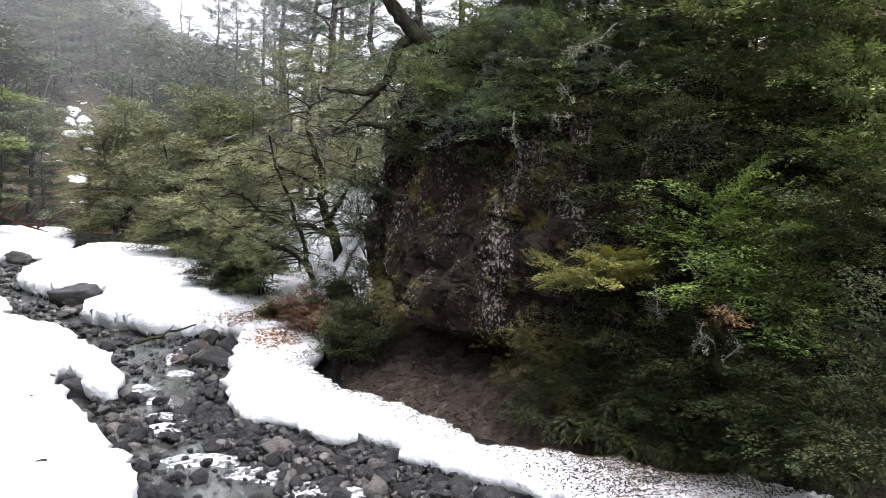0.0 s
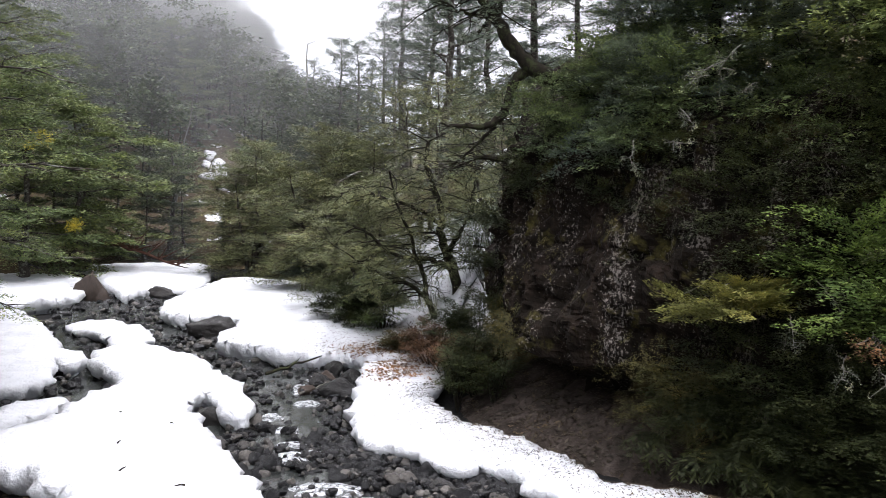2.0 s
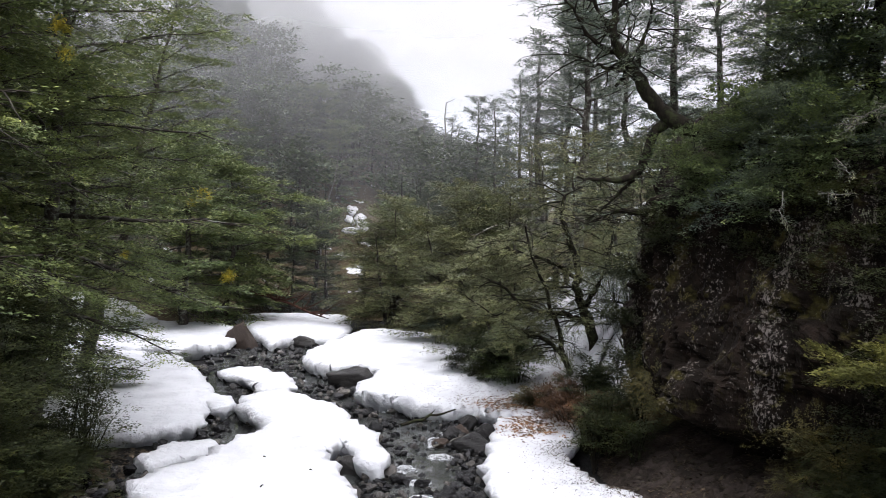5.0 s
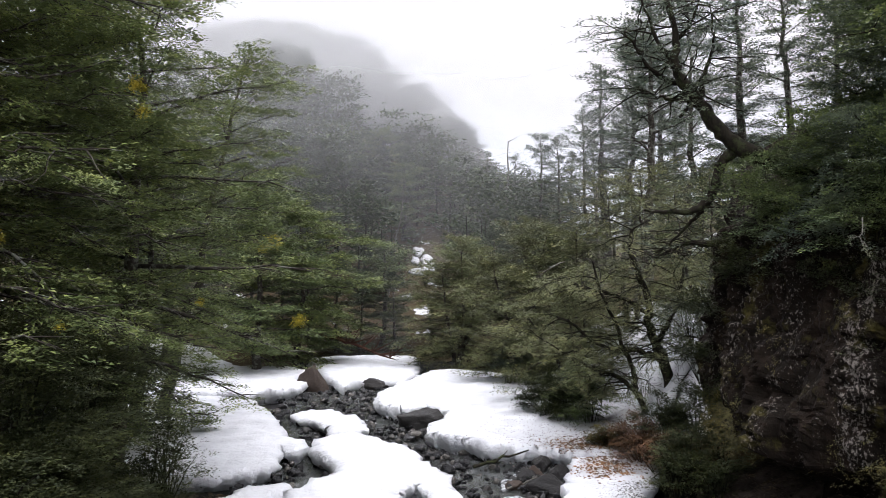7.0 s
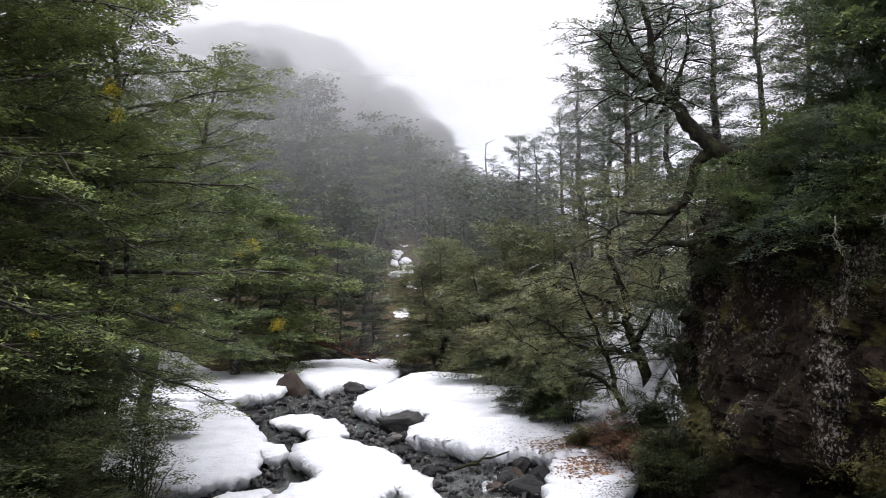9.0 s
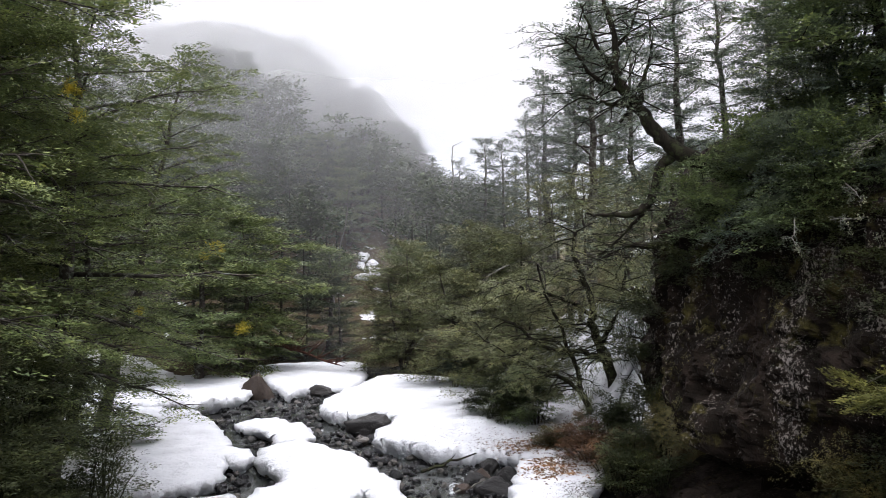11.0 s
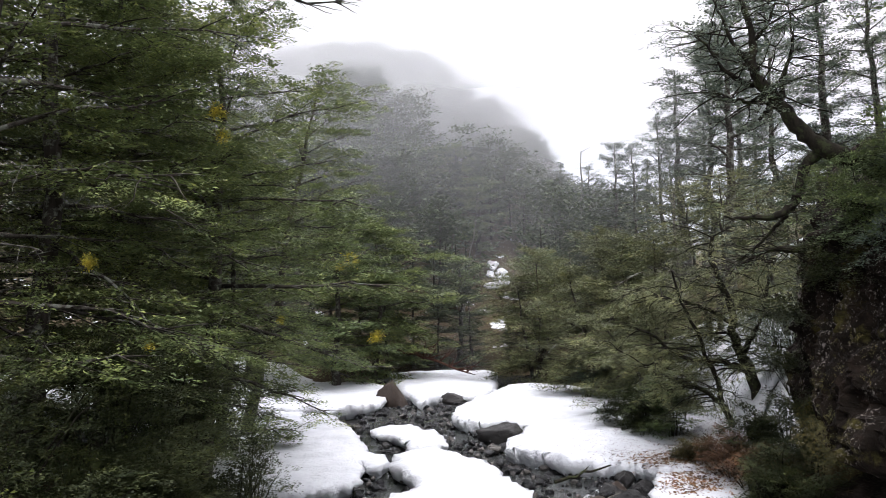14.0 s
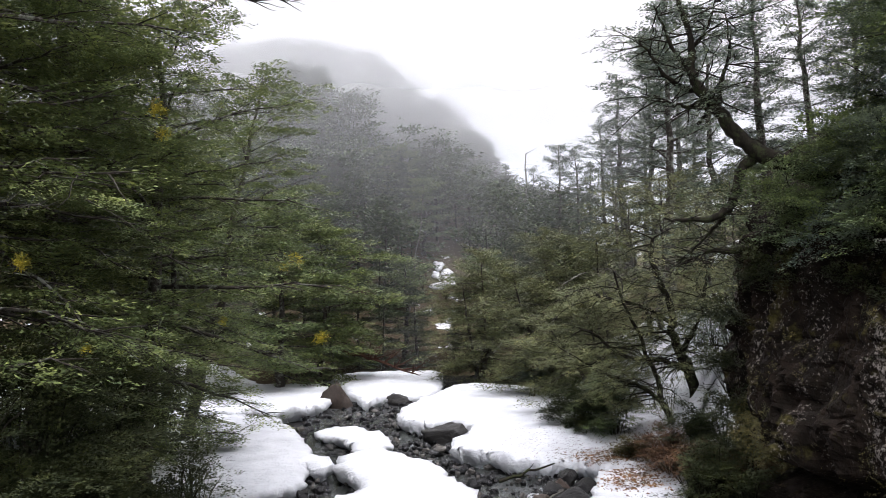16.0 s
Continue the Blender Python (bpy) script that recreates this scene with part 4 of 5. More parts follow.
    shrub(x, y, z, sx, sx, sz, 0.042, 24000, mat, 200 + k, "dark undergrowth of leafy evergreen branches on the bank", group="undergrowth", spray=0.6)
for k, (az, d, z) in enumerate(((20.4, 14.0, 1.5), (19.2, 15.2, 1.7))):
    x, y = polar(az, d)
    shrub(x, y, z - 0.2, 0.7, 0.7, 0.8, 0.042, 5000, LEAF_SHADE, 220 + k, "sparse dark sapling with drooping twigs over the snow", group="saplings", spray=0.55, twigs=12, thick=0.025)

# middle trees on the right-hand bank
def crooked_tree():
    """A dark beech on the slope: one bent main stem, thinner stems beside it, many fine drooping boughs."""
    d0 = 21.0
    bx, by = polar(-16.5, d0)
    z = float(terrain(bx, by))
    e = root("crooked_tree", Matrix.Translation((bx, by, z)), "dark crooked beech with several bent stems and fine drooping sprays", "tree")
    rs = np.random.RandomState(111)

    def to(az, el, d=d0):
        px, py = polar(az, d)
        return np.array((px - bx, py - by, H + d * math.tan(radians(el)) - z))
    stems = (
        ("trunk", ((-16.9, -9.0), (-16.4, -7.2), (-15.9, -4.9), (-15.3, -3.3), (-14.7, -2.2), (-15.0, -0.8), (-14.3, 1.1), (-13.6, 3.0), (-13.8, 4.6)), 0.17),
        ("stem", ((-15.0, -9.0), (-14.0, -7.0), (-13.8, -5.8), (-13.5, -4.6), (-12.9, -3.3), (-12.4, -1.6), (-11.4, 0.4), (-11.0, 2.4)), 0.085),
        ("stem", ((-14.6, -8.2), (-14.0, -7.0), (-12.9, -6.0), (-12.1, -5.5), (-11.2, -5.6), (-9.9, -4.6), (-8.8, -4.2)), 0.075),
        ("stem", ((-15.9, -4.9), (-14.9, -4.2), (-14.0, -4.0), (-12.6, -3.9), (-11.0, -3.5), (-9.6, -2.2), (-8.4, -1.6)), 0.085),
        ("stem", ((-16.6, -7.8), (-17.2, -6.2), (-17.8, -4.8), (-18.6, -3.2), (-18.9, -1.2), (-18.4, 0.6)), 0.08),
        ("stem", ((-15.4, -3.6), (-16.2, -2.0), (-17.0, -0.4), (-17.2, 1.6), (-17.8, 3.0)), 0.075),
        ("stem", ((-14.9, -1.4), (-13.6, -0.6), (-12.2, 0.2), (-10.4, 0.4), (-8.9, 1.2)), 0.06),
    )
    C, D, A, B = [], [], [], []
    for i, (name, line, r) in enumerate(stems):
        p = np.array([to(a, el, d0 + (0.0, -0.6, -1.0, -0.7, 0.5, 0.6, -0.3)[i] * k / len(line)) for k, (a, el) in enumerate(line)])
        t = np.linspace(0, len(p) - 1, 4 * len(p))
        q = np.stack([np.interp(t, np.arange(len(p)), p[:, c]) for c in range(3)], -1)
        for _ in range(2):
            q[1:-1] = (q[:-2] + 2 * q[1:-1] + q[2:]) / 4
        q[1:-1] += rs.normal(0, 0.022, (len(q) - 2, 3))
        part(name, *tube(q, r * np.linspace(1, 0.25, len(q)) ** 0.9, 8), DARK_BARK, e, smooth=True)
        wood = []
        for k in range(34 if i == 0 else 20):
            u = rs.randint(int(len(q) * (0.3 if i == 0 else 0.22)), len(q))
            az = rs.uniform(0, 6.28) if rs.rand() < 0.45 else 3.14 + rs.normal(0, 0.8)
            b = limb_path(q[u], az, rs.uniform(-0.25, 0.7), rs.uniform(0.5, 1.5), rs.uniform(-1.3, 0.1), rs, 8)
            wood.append(tube(b, np.linspace(0.02, 0.005, 8), 4))
            for m in (2, 3, 4, 5, 6, 7):
                g = limb_path(b[m], az + rs.uniform(-1.3, 1.3), rs.uniform(-0.7, 0.3), rs.uniform(0.2, 0.55), rs.uniform(-0.8, 0.1), rs, 5)
                wood.append(tube(g, np.linspace(0.009, 0.003, 5), 3))
                if q[u][2] + z > 3.4 or i in (2, 3) or rs.rand() < 0.3:
                    C.append(g[3]), D.append((g[-1] - g[0]) * (1, 1, 0.6)), A.append(rs.uniform(0.14, 0.30)), B.append(rs.uniform(0.08, 0.17))
        part("branchwork", *joined(wood), DARK_BARK, e, smooth=True)
    part("crown", *leaves(C, D, A, B, 66000, 0.038, rs, 0.03, 0.35, 0.35), LEAF_OLIVE, e)


crooked_tree()
x, y = polar(-9.8, 25.5)
olive = tree(x, y, "small spreading beech with olive sprays and thin twigs", ((-0.6, 0, 4.6, 0.2), (0.8, 0.2, 4.9, -0.2), (-1.8, 0.3, 3.8, 0.2)), 0.10, 1.9, 0.065, 42000, LEAF_OLIVE, 112, limbs=18, first=0.45, rise=(-15, 35), shape="round", spray=0.55, subs=4, thick=0.06)
bare_twigs(olive, 12, 2.1, 1.5, 5.5, 640 + len(scene.objects), BARK, -1.5, 0.02)
x, y = polar(-6.3, 31.5)
olive = tree(x, y, "round-crowned olive-green beech beside the snow bank", ((-0.3, 0, 7.0, 0.2), (0.9, 0.3, 6.6, -0.2), (-1.4, 0.2, 5.6, -0.2)), 0.13, 2.5, 0.075, 80000, LEAF_OLIVE, 113, limbs=24, first=0.10, rise=(-18, 45), shape="round", spray=0.6, subs=4, thick=0.08)
bare_twigs(olive, 12, 2.1, 1.5, 5.5, 640 + len(scene.objects), BARK, -1.5, 0.02)
x, y = polar(-9.2, 29.5)
olive = tree(x, y, "olive-green beech with drooping lower branches", ((0.3, 0, 6.6, 0.2), (-0.8, 0.3, 5.4, -0.2)), 0.12, 2.4, 0.075, 60000, LEAF_OLIVE, 114, limbs=24, first=0.08, rise=(-22, 45), shape="round", spray=0.6, subs=4, thick=0.08)
bare_twigs(olive, 12, 2.1, 1.5, 5.5, 640 + len(scene.objects), BARK, -1.5, 0.02)
x, y = polar(-13.8, 30.0)
olive = tree(x, y, "olive-green beech on the snowy slope", ((0.3, 0, 6.4, 0.2), (-0.9, 0.3, 5.8, -0.2)), 0.12, 2.2, 0.07, 20000, LEAF_OLIVE, 115, limbs=22, first=0.6, rise=(5, 45), shape="round", spray=0.6, subs=4, thick=0.08)
bare_twigs(olive, 12, 2.1, 1.5, 5.5, 640 + len(scene.objects), BARK, -1.5, 0.02)
x, y = polar(-18.6, 24.5)
olive = tree(x, y, "slim olive-green beech on the snowy slope", ((0.2, 0, 5.2, 0.2), (-0.7, 0.3, 4.6, -0.2)), 0.09, 1.8, 0.06, 10000, LEAF_OLIVE, 117, limbs=20, first=0.5, rise=(5, 45), shape="round", spray=0.5, subs=4, thick=0.06)
bare_twigs(olive, 12, 2.1, 1.5, 5.5, 640 + len(scene.objects), BARK, -1.5, 0.02)
x, y = polar(-1.2, 39.0)
olive = tree(x, y, "bushy beech at the bend of the stream", ((0.1, 0, 6.8, 0.2), (-0.8, 0.3, 5.4, -0.2), (1.2, 0.3, 6.0, 0.2)), 0.12, 2.7, 0.09, 60000, LEAF_OLIVE, 116, limbs=26, first=0.06, rise=(-18, 45), shape="round", spray=0.65, subs=4, thick=0.08)
bare_twigs(olive, 12, 2.1, 1.5, 5.5, 640 + len(scene.objects), BARK, -1.5, 0.02)
for k, (az, d, z, sx, sz, mat, n) in enumerate(((-7.8, 23.4, 1.45, 1.0, 0.75, LEAF_SHADE, 20000), (-9.3, 22.4, 1.5, 0.8, 0.85, LEAF_SHADE, 20000), (-5.0, 30.3, 1.6, 1.0, 0.7, LEAF_GREY, 9000), (-2.0, 41, 1.4, 0.8, 0.8, LEAF_DEEP, 5000),                                                (-16.4, 16.0, 1.0, 0.55, 0.6, LEAF_SHADE, 3200), (-17.6, 16.6, 1.3, 0.6, 0.7, LEAF_SHADE, 4500), (-19.2, 15.8, 1.0, 0.55, 0.6, LEAF_SHADE, 3500), (-19.7, 16.8, 1.7, 0.45, 0.8, LEAF_SHADE, 6000), (-16.0, 18.4, 1.7, 0.6, 0.55, LEAF_SHADE, 9000), (-10.6, 22.0, 1.6, 0.8, 0.8, LEAF_DEEP, 12000))):
    x, y = polar(az, d)
    shrub(x, y, z, sx, sx * 0.8, sz, 0.05, n, mat, 240 + k, "dark evergreen bush drooping over the snow", group="bushes beside the snow", spray=0.38, thick=0.035)
for k, (az, d, z, sx) in enumerate(((-14.4, 18.6, 1.0, 0.85), (-15.8, 17.6, 1.15, 0.8), (-13.2, 19.6, 1.0, 0.5), (-17.0, 17.6, 1.2, 0.6), (-11.8, 19.4, 1.0, 0.42), (-15.0, 18.9, 1.35, 0.7))):
    x, y = polar(az, d)
    shrub(x, y, z, sx, sx, 0.42, 0.04, 6000, LEAF_MOSS if k in (3, 4) else DEAD_TWIG, 250 + k, "tangle of reddish bare twigs and dead leaves on the bank", group="dead brush", spray=0.35, twigs=22, bark=DARK_BARK, thick=0.08)

for k, (az, d, h, s) in enumerate(((-17.6, 23.5, 0.9, 0.8), (-19.8, 20.4, 1.3, 0.7), (-16.2, 25.5, 0.9, 0.9), (-20.6, 23.0, 1.5, 1.2))):
    x, y = polar(az, d)
    z = float(terrain(x, y))
    shrub(x, y, z + h, s, s, 0.9, 0.05, 3200, LEAF_GREY, 260 + k, "sparse grey-green sapling rising through the snow", group="saplings on the slope", spray=0.4, twigs=16, foot_at=(x, y, z), bark=DARK_BARK)


for k, (az, d) in enumerate(((2.8, 60.5), (1.2, 60.0), (-0.3, 61.0))):
    x, y = polar(az, d)
    z = float(terrain(x, y))
    shrub(x, y, z + 1.3, 1.0, 1.0, 1.2, 0.10, 700, LEAF_DEEP, 270 + k, "sparse dark sapling standing before hillside snow", group="saplings on the hillside", spray=0.5, twigs=14, foot_at=(x, y, z), bark=DARK_BARK)


for k, (az, d, h) in enumerate(((-13.4, 23.0, 0.7), (-14.6, 21.8, 0.6), (-15.4, 23.6, 0.9), (-17.4, 21.2, 0.8), (-18.4, 20.2, 0.7), (-18.6, 23.2, 1.0), (-19.4, 21.8, 0.9), (-17.0, 25.2, 1.0), (-20.2, 24.6, 1.2), (-18.0, 18.9, 0.5), (-19.0, 19.0, 0.55))):
    x, y = polar(az, d)
    z = float(terrain(x, y)) + 0.15
    shrub(x, y, z + h, 0.75, 0.75, 0.7, 0.035, 1300, LEAF_SHADE, 280 + k, "bare dark brush sticking out of the snow", group="brush on the slope", spray=0.3, twigs=26, foot_at=(x, y, z - 0.2), bark=DARK_BARK, stem_r=0.011)


for k, (az, d, h, s) in enumerate(((-16.6, 29.0, 0.9, 1.3), (-17.8, 31.0, 1.0, 1.4), (-18.8, 28.5, 0.9, 1.2), (-19.8, 30.5, 1.1, 1.4), (-15.4, 31.5, 0.9, 1.4), (-21.0, 28.0, 1.1, 1.3), (-18.2, 34.0, 0.9, 1.4), (-16.8, 33.5, 1.0, 1.5))):
    x, y = polar(az, d)
    z = float(terrain(x, y))
    shrub(x, y, z + h, s, s, 0.9, 0.05, 8000, LEAF_OLIVE, 290 + k, "dull green undergrowth at the top of the snowy slope", group="undergrowth on the slope", spray=0.42, twigs=12, foot_at=(x, y, z), bark=DARK_BARK)


# tall trees behind, on the right-hand slope and up the valley
def tall_kind(seed, height, reach, count, mat, leaf, shape="high", first=0.28, limbs=38, spray=0.75, rise=(5, 45), thick=0.07):
    return tree(0, 0, "tall slender beech with tiers of sparse foliage against the sky", ((0.4, 0, height, 0.25),), 0.26, reach, leaf, count, mat, seed, group="tall trees of the forest", name="tall_tree",
                limbs=limbs, first=first, rise=rise, shape=shape, spray=spray, subs=3, thick=thick, curve=0.1, twigs=3)


kinds = [tall_kind(131, 15.0, 2.5, 27000, LEAF_GREY, 0.095, spray=0.46, first=0.2), tall_kind(132, 14.0, 2.2, 24000, LEAF_GREY, 0.095, spray=0.44, first=0.22), tall_kind(133, 16.0, 2.8, 27000, LEAF_GREY, 0.095, spray=0.46, first=0.2), tall_kind(134, 12.0, 2.0, 20000, LEAF_GREY, 0.095, shape="cone", first=0.15, spray=0.5)]
dense = [tall_kind(141, 12.0, 2.7, 15000, LEAF_FAR, 0.21, "column", 0.08, 22, 0.95, (-8, 35)), tall_kind(142, 10.0, 2.6, 14000, LEAF_DEEP, 0.21, "round", 0.10, 20, 0.95, (-8, 40)), tall_kind(143, 14.0, 2.7, 16000, LEAF_FAR, 0.21, "cone", 0.08, 24, 0.95, (-8, 30))]
ridge_kinds = [tall_kind(151, 9.0, 2.6, 5200, LEAF_FAR, 0.24, "high", 0.42, 14, 0.75, (-5, 40)), tall_kind(152, 9.0, 2.1, 4400, LEAF_FAR, 0.24, "high", 0.35, 13, 0.7, (0, 45)), tall_kind(153, 9.0, 3.0, 5200, LEAF_FAR, 0.24, "high", 0.5, 13, 0.85, (5, 40))]
used = set()


def plant(proto, height, az, dist, size, turn):
    x, y = polar(az, dist)
    m = Matrix.LocRotScale((x, y, float(terrain(x, y)) - 0.1), Euler((0, 0, radians(turn))), None)
    s = size / height
    if proto.name not in used:
        used.add(proto.name)
        ob = proto
        ob.matrix_world = m
    else:
        ob = copy_thing(proto, m)
    ob.scale = (s * 1.05, s * 1.05, s)
    return ob


rs = random.Random(21)
for k, (az, el, d) in enumerate(((-7.2, 11.8, 62), (-8.7, 11.3, 57), (-10.6, 13.2, 52), (-12.3, 16.4, 48), (-14.0, 18.6, 46), (-15.6, 17.2, 51), (-17.6, 20.0, 44), (-21.8, 22.0, 42), (-24.6, 22.5, 44), (-27.5, 21, 46),
                                 (-5.2, 10.2, 70), (-3.6, 10.6, 74), (-11.4, 11.5, 60), (-13.2, 13.5, 58), (-16.6, 15, 56), (-9.6, 10.5, 66), (-30.5, 20, 44), (-14.6, 21.5, 35))):
    x, y = polar(az, d)
    top = H + d * math.tan(radians(el)) - float(terrain(x, y))
    i = k % 4 if top > 9 else 3
    plant(kinds[i], (15.0, 14.0, 16.0, 12.0)[i], az, d, top, rs.uniform(0, 360))
# closed forest that fills the valley head and the slopes
for k in range(64):
    az = rs.uniform(-24, 27)
    d = rs.uniform(50, 84) if az > -2 else rs.uniform(38, 60)
    if (-4.5 < az < 9 and d < 47) or (-2.2 < az < 4.4 and d < 68):
        continue
    i = k % 3
    plant(dense[i], (12.0, 10.0, 14.0)[i], az, d, rs.uniform(6.5, 11) if az > -2 else rs.uniform(3.5, 5.5), rs.uniform(0, 360))
# single trees that stand out along the ridge
RIDGE_AZ, RIDGE_EL = (-4.0, -2.2, -1.6, 0.5, 2.6, 4.7, 5.9, 7.6, 10.5, 13.4, 17, 26), (9.5, 10.6, 12.0, 14.4, 15.0, 16.2, 17.9, 18.3, 18.8, 18.8, 18.0, 15)
for k in range(68):
    az, d = -3.6 + 0.31 * k + rs.uniform(-0.25, 0.25), rs.uniform(98, 106)
    x, y = polar(az, d)
    top = H + d * math.tan(radians(float(np.interp(az, RIDGE_AZ, RIDGE_EL)) + rs.choice((0.2, 0.0, -0.3, -0.6)))) - float(terrain(x, y))
    plant(ridge_kinds[k % 3], 9.0, az, d, max(4.5, top), rs.uniform(0, 360))
# unseen trees added left of the viewpoint to shade the low left foliage
for az, d in ((68, 13), (78, 14), (90, 12), (72, 19)):
    plant(dense[int(az) % 3], (12.0, 10.0, 14.0)[int(az) % 3], az, d, 13.0, az * 31)

# darker trees along the upper edge of the snow
for k, (az, d, h) in enumerate(((-3.6, 47.5, 6.0), (-1.2, 48.5, 6.5), (0.6, 47.5, 3.6), (3.4, 47.5, 5.2), (4.4, 49, 6.5), (6.0, 47.5, 5.4), (7.6, 48.5, 6.2), (9.4, 46.5, 6), (11.5, 47, 6.5), (14, 45, 7))):
    plant(dense[(0, 1, 2)[k % 3]], (12.0, 10.0, 14.0)[k % 3], az, d, h, k * 77)


# far woods on the misty ridge
def far_woods():
    rs = np.random.RandomState(31)
    trunks, C, D, A, B = [], [], [], [], []
    for k in range(640):
        az, d = rs.uniform(-9, 34), 56 + 54 * rs.uniform(0, 1) ** 0.8
        if -1.0 < az < 3.4 and d < 70:
            continue
        x, y = polar(az, d)
        z, h = float(terrain(x, y)), rs.uniform(5.5, 10.5)
        h = max(3.5, min(h, H + d * math.tan(radians(float(np.interp(az, RIDGE_AZ, RIDGE_EL)) - 0.5 - 1.2 * rs.rand())) - z))
        trunks.append(tube([(x, y, z - 0.3), (x, y, z + h * 0.3), (x, y, z + h * 0.55)], [0.12, 0.08, 0.03], 4))
        for m in range(20):
            u, w = rs.uniform(0.05, 1.0), rs.uniform(0, 6.28)
            r = (0.5 + 1.9 * math.sin(3.1 * min(1, u * 0.9 + 0.05))) * rs.uniform(0.3, 1)
            C.append((x + math.cos(w) * r, y + math.sin(w) * r, z + h * u)), D.append((math.cos(w), math.sin(w), 0.1)), A.append(rs.uniform(0.5, 1.0)), B.append(rs.uniform(0.4, 0.7))
    tagged(part("far_trunks", *joined(trunks), DARK_BARK), "trunks of the distant forest on the ridge", "forest", kind="stuff")
    tagged(part("far_woods", *leaves(C, D, A, B, 330000, 0.36, rs, 0.18, 0.2, 0.4), LEAF_FAR), "distant forest on a ridge fading into mist", "forest", kind="stuff")


far_woods()


# drifting mist over the valley head
def mist_bank(r, low, high, a, b, seed):
    u, v = np.meshgrid(np.linspace(-62, 62, 60), np.linspace(-4, 150, 24))
    rr = r + 3 * np.sin(np.radians(u) * 7 + seed) + 0.25 * v
    x, y = -np.sin(np.radians(u)) * rr, np.cos(np.radians(u)) * rr
    ob = part("mist_bank", np.stack([x, y, v], -1).reshape(-1, 3), grid_faces(24, 60), make_mist("mist", low, high, a, b), smooth=True)
    tagged(ob, "low grey mist drifting over the forested valley head", "mist", kind="structure")


mist_bank(42, 6, 30, 0.03, 0.14, 5)
mist_bank(60, 12, 36, 0.04, 0.30, 2)
mist_bank(76, 14, 35, 0.05, 0.50, 3)
mist_bank(95, 18, 37, 0.06, 0.74, 4)


# leaning tree on the brow of the rock face, with its bare hanging limb
def leaning_tree():
    bx, by = polar(-24.0, 17.0)
    z = 6.9
    e = root("leaning_tree", Matrix.Translation((bx, by, z)), "dark leaning beech with a crooked bare limb over the stream", "tree")
    rs = np.random.RandomState(5)

    def to(az, el, d):
        px, py = polar(az, d)
        return np.array((px - bx, py - by, H + d * math.tan(radians(el)) - z))
    def bent(line, radii, name, d=16.8, sides=9):
        p = np.array([to(a, el, d - 0.05 * k) for k, (a, el) in enumerate(line)])
        t = np.linspace(0, len(p) - 1, 5 * len(p))
        q = np.stack([np.interp(t, np.arange(len(p)), p[:, c]) for c in range(3)], -1)
        for _ in range(3):
            q[1:-1] = (q[:-2] + 2 * q[1:-1] + q[2:]) / 4
        q[1:-1] += rs.normal(0, 0.012, (len(q) - 2, 3))
        rr = np.interp(t, np.arange(len(p)), radii) * (1 + 0.09 * rs.normal(0, 1, len(q)))
        part(name, *tube(q, rr, sides), DARK_BARK, e, smooth=True)
        return q
    stem = bent(((-27.0, 6.6), (-25.0, 8.0), (-23.1, 9.0), (-20.8, 10.2), (-19.3, 12.0), (-18.4, 13.6), (-17.4, 14.7), (-16.9, 16.1), (-17.1, 18.1), (-16.4, 20.2), (-16.0, 22.5)), (0.24, 0.21, 0.185, 0.165, 0.145, 0.13, 0.11, 0.09, 0.07, 0.05, 0.02), "trunk")
    hang = bent(((-21.2, 10.0), (-20.6, 9.7), (-19.9, 9.1), (-19.5, 7.5), (-19.1, 6.6), (-17.9, 5.7), (-16.2, 5.8), (-14.6, 6.0)), (0.13, 0.115, 0.11, 0.105, 0.09, 0.07, 0.045, 0.014), "limb")
    low = bent(((-24.0, 3.2), (-21.6, 3.7), (-20.2, 3.7), (-18.8, 3.5), (-17.5, 3.7), (-16.6, 3.2), (-15.4, 2.6)), (0.10, 0.09, 0.08, 0.065, 0.045, 0.03, 0.012), "limb")
    tail = bent(((-19.1, 6.4), (-18.4, 5.6), (-17.7, 5.0), (-16.5, 3.7), (-15.4, 2.7)), (0.05, 0.045, 0.035, 0.025, 0.01), "limb")
    uppers = [stem[24:]] + [bent(line, np.linspace(r, 0.012, len(line)), "limb") for line, r in (
        (((-17.4, 14.7), (-16.2, 15.0), (-15.0, 16.0), (-14.0, 17.8), (-13.2, 18.6)), 0.07), (((-16.9, 16.1), (-15.8, 17.4), (-15.2, 19.2), (-14.6, 20.6)), 0.06),
        (((-18.0, 14.0), (-16.8, 13.6), (-15.6, 13.9), (-14.4, 14.6)), 0.05), (((-18.6, 13.2), (-18.9, 15.2), (-19.6, 17.0), (-19.4, 19.5)), 0.07), (((-17.1, 17.6), (-18.2, 18.6), (-18.8, 20.6)), 0.05))]
    bent(((-18.2, 13.9), (-17.7, 12.9), (-17.2, 12.4)), (0.07, 0.05, 0.03), "stub")
    wood, C, D, A, B = [], [], [], [], []
    for k in range(96):
        line = uppers[k % len(uppers)]
        az = rs.uniform(0, 6.28)
        p = limb_path(line[rs.randint(2, len(line))], az, rs.uniform(-0.4, 0.5), rs.uniform(0.5, 1.5), rs.uniform(-0.6, 0.5), rs, 7)
        wood.append(tube(p, np.linspace(0.02, 0.005, 7), 4))
        for q in (2, 3, 4, 5, 6):
            g = limb_path(p[q], az + rs.uniform(-1.3, 1.3), rs.uniform(-0.4, 0.5), rs.uniform(0.15, 0.4), rs.uniform(-0.4, 0.4), rs, 4)
            wood.append(tube(g, np.linspace(0.009, 0.003, 4), 3))
            C.append(g[-1]), D.append((g[-1] - g[0]) * (1, 1, 0.3)), A.append(rs.uniform(0.13, 0.26)), B.append(rs.uniform(0.08, 0.15))
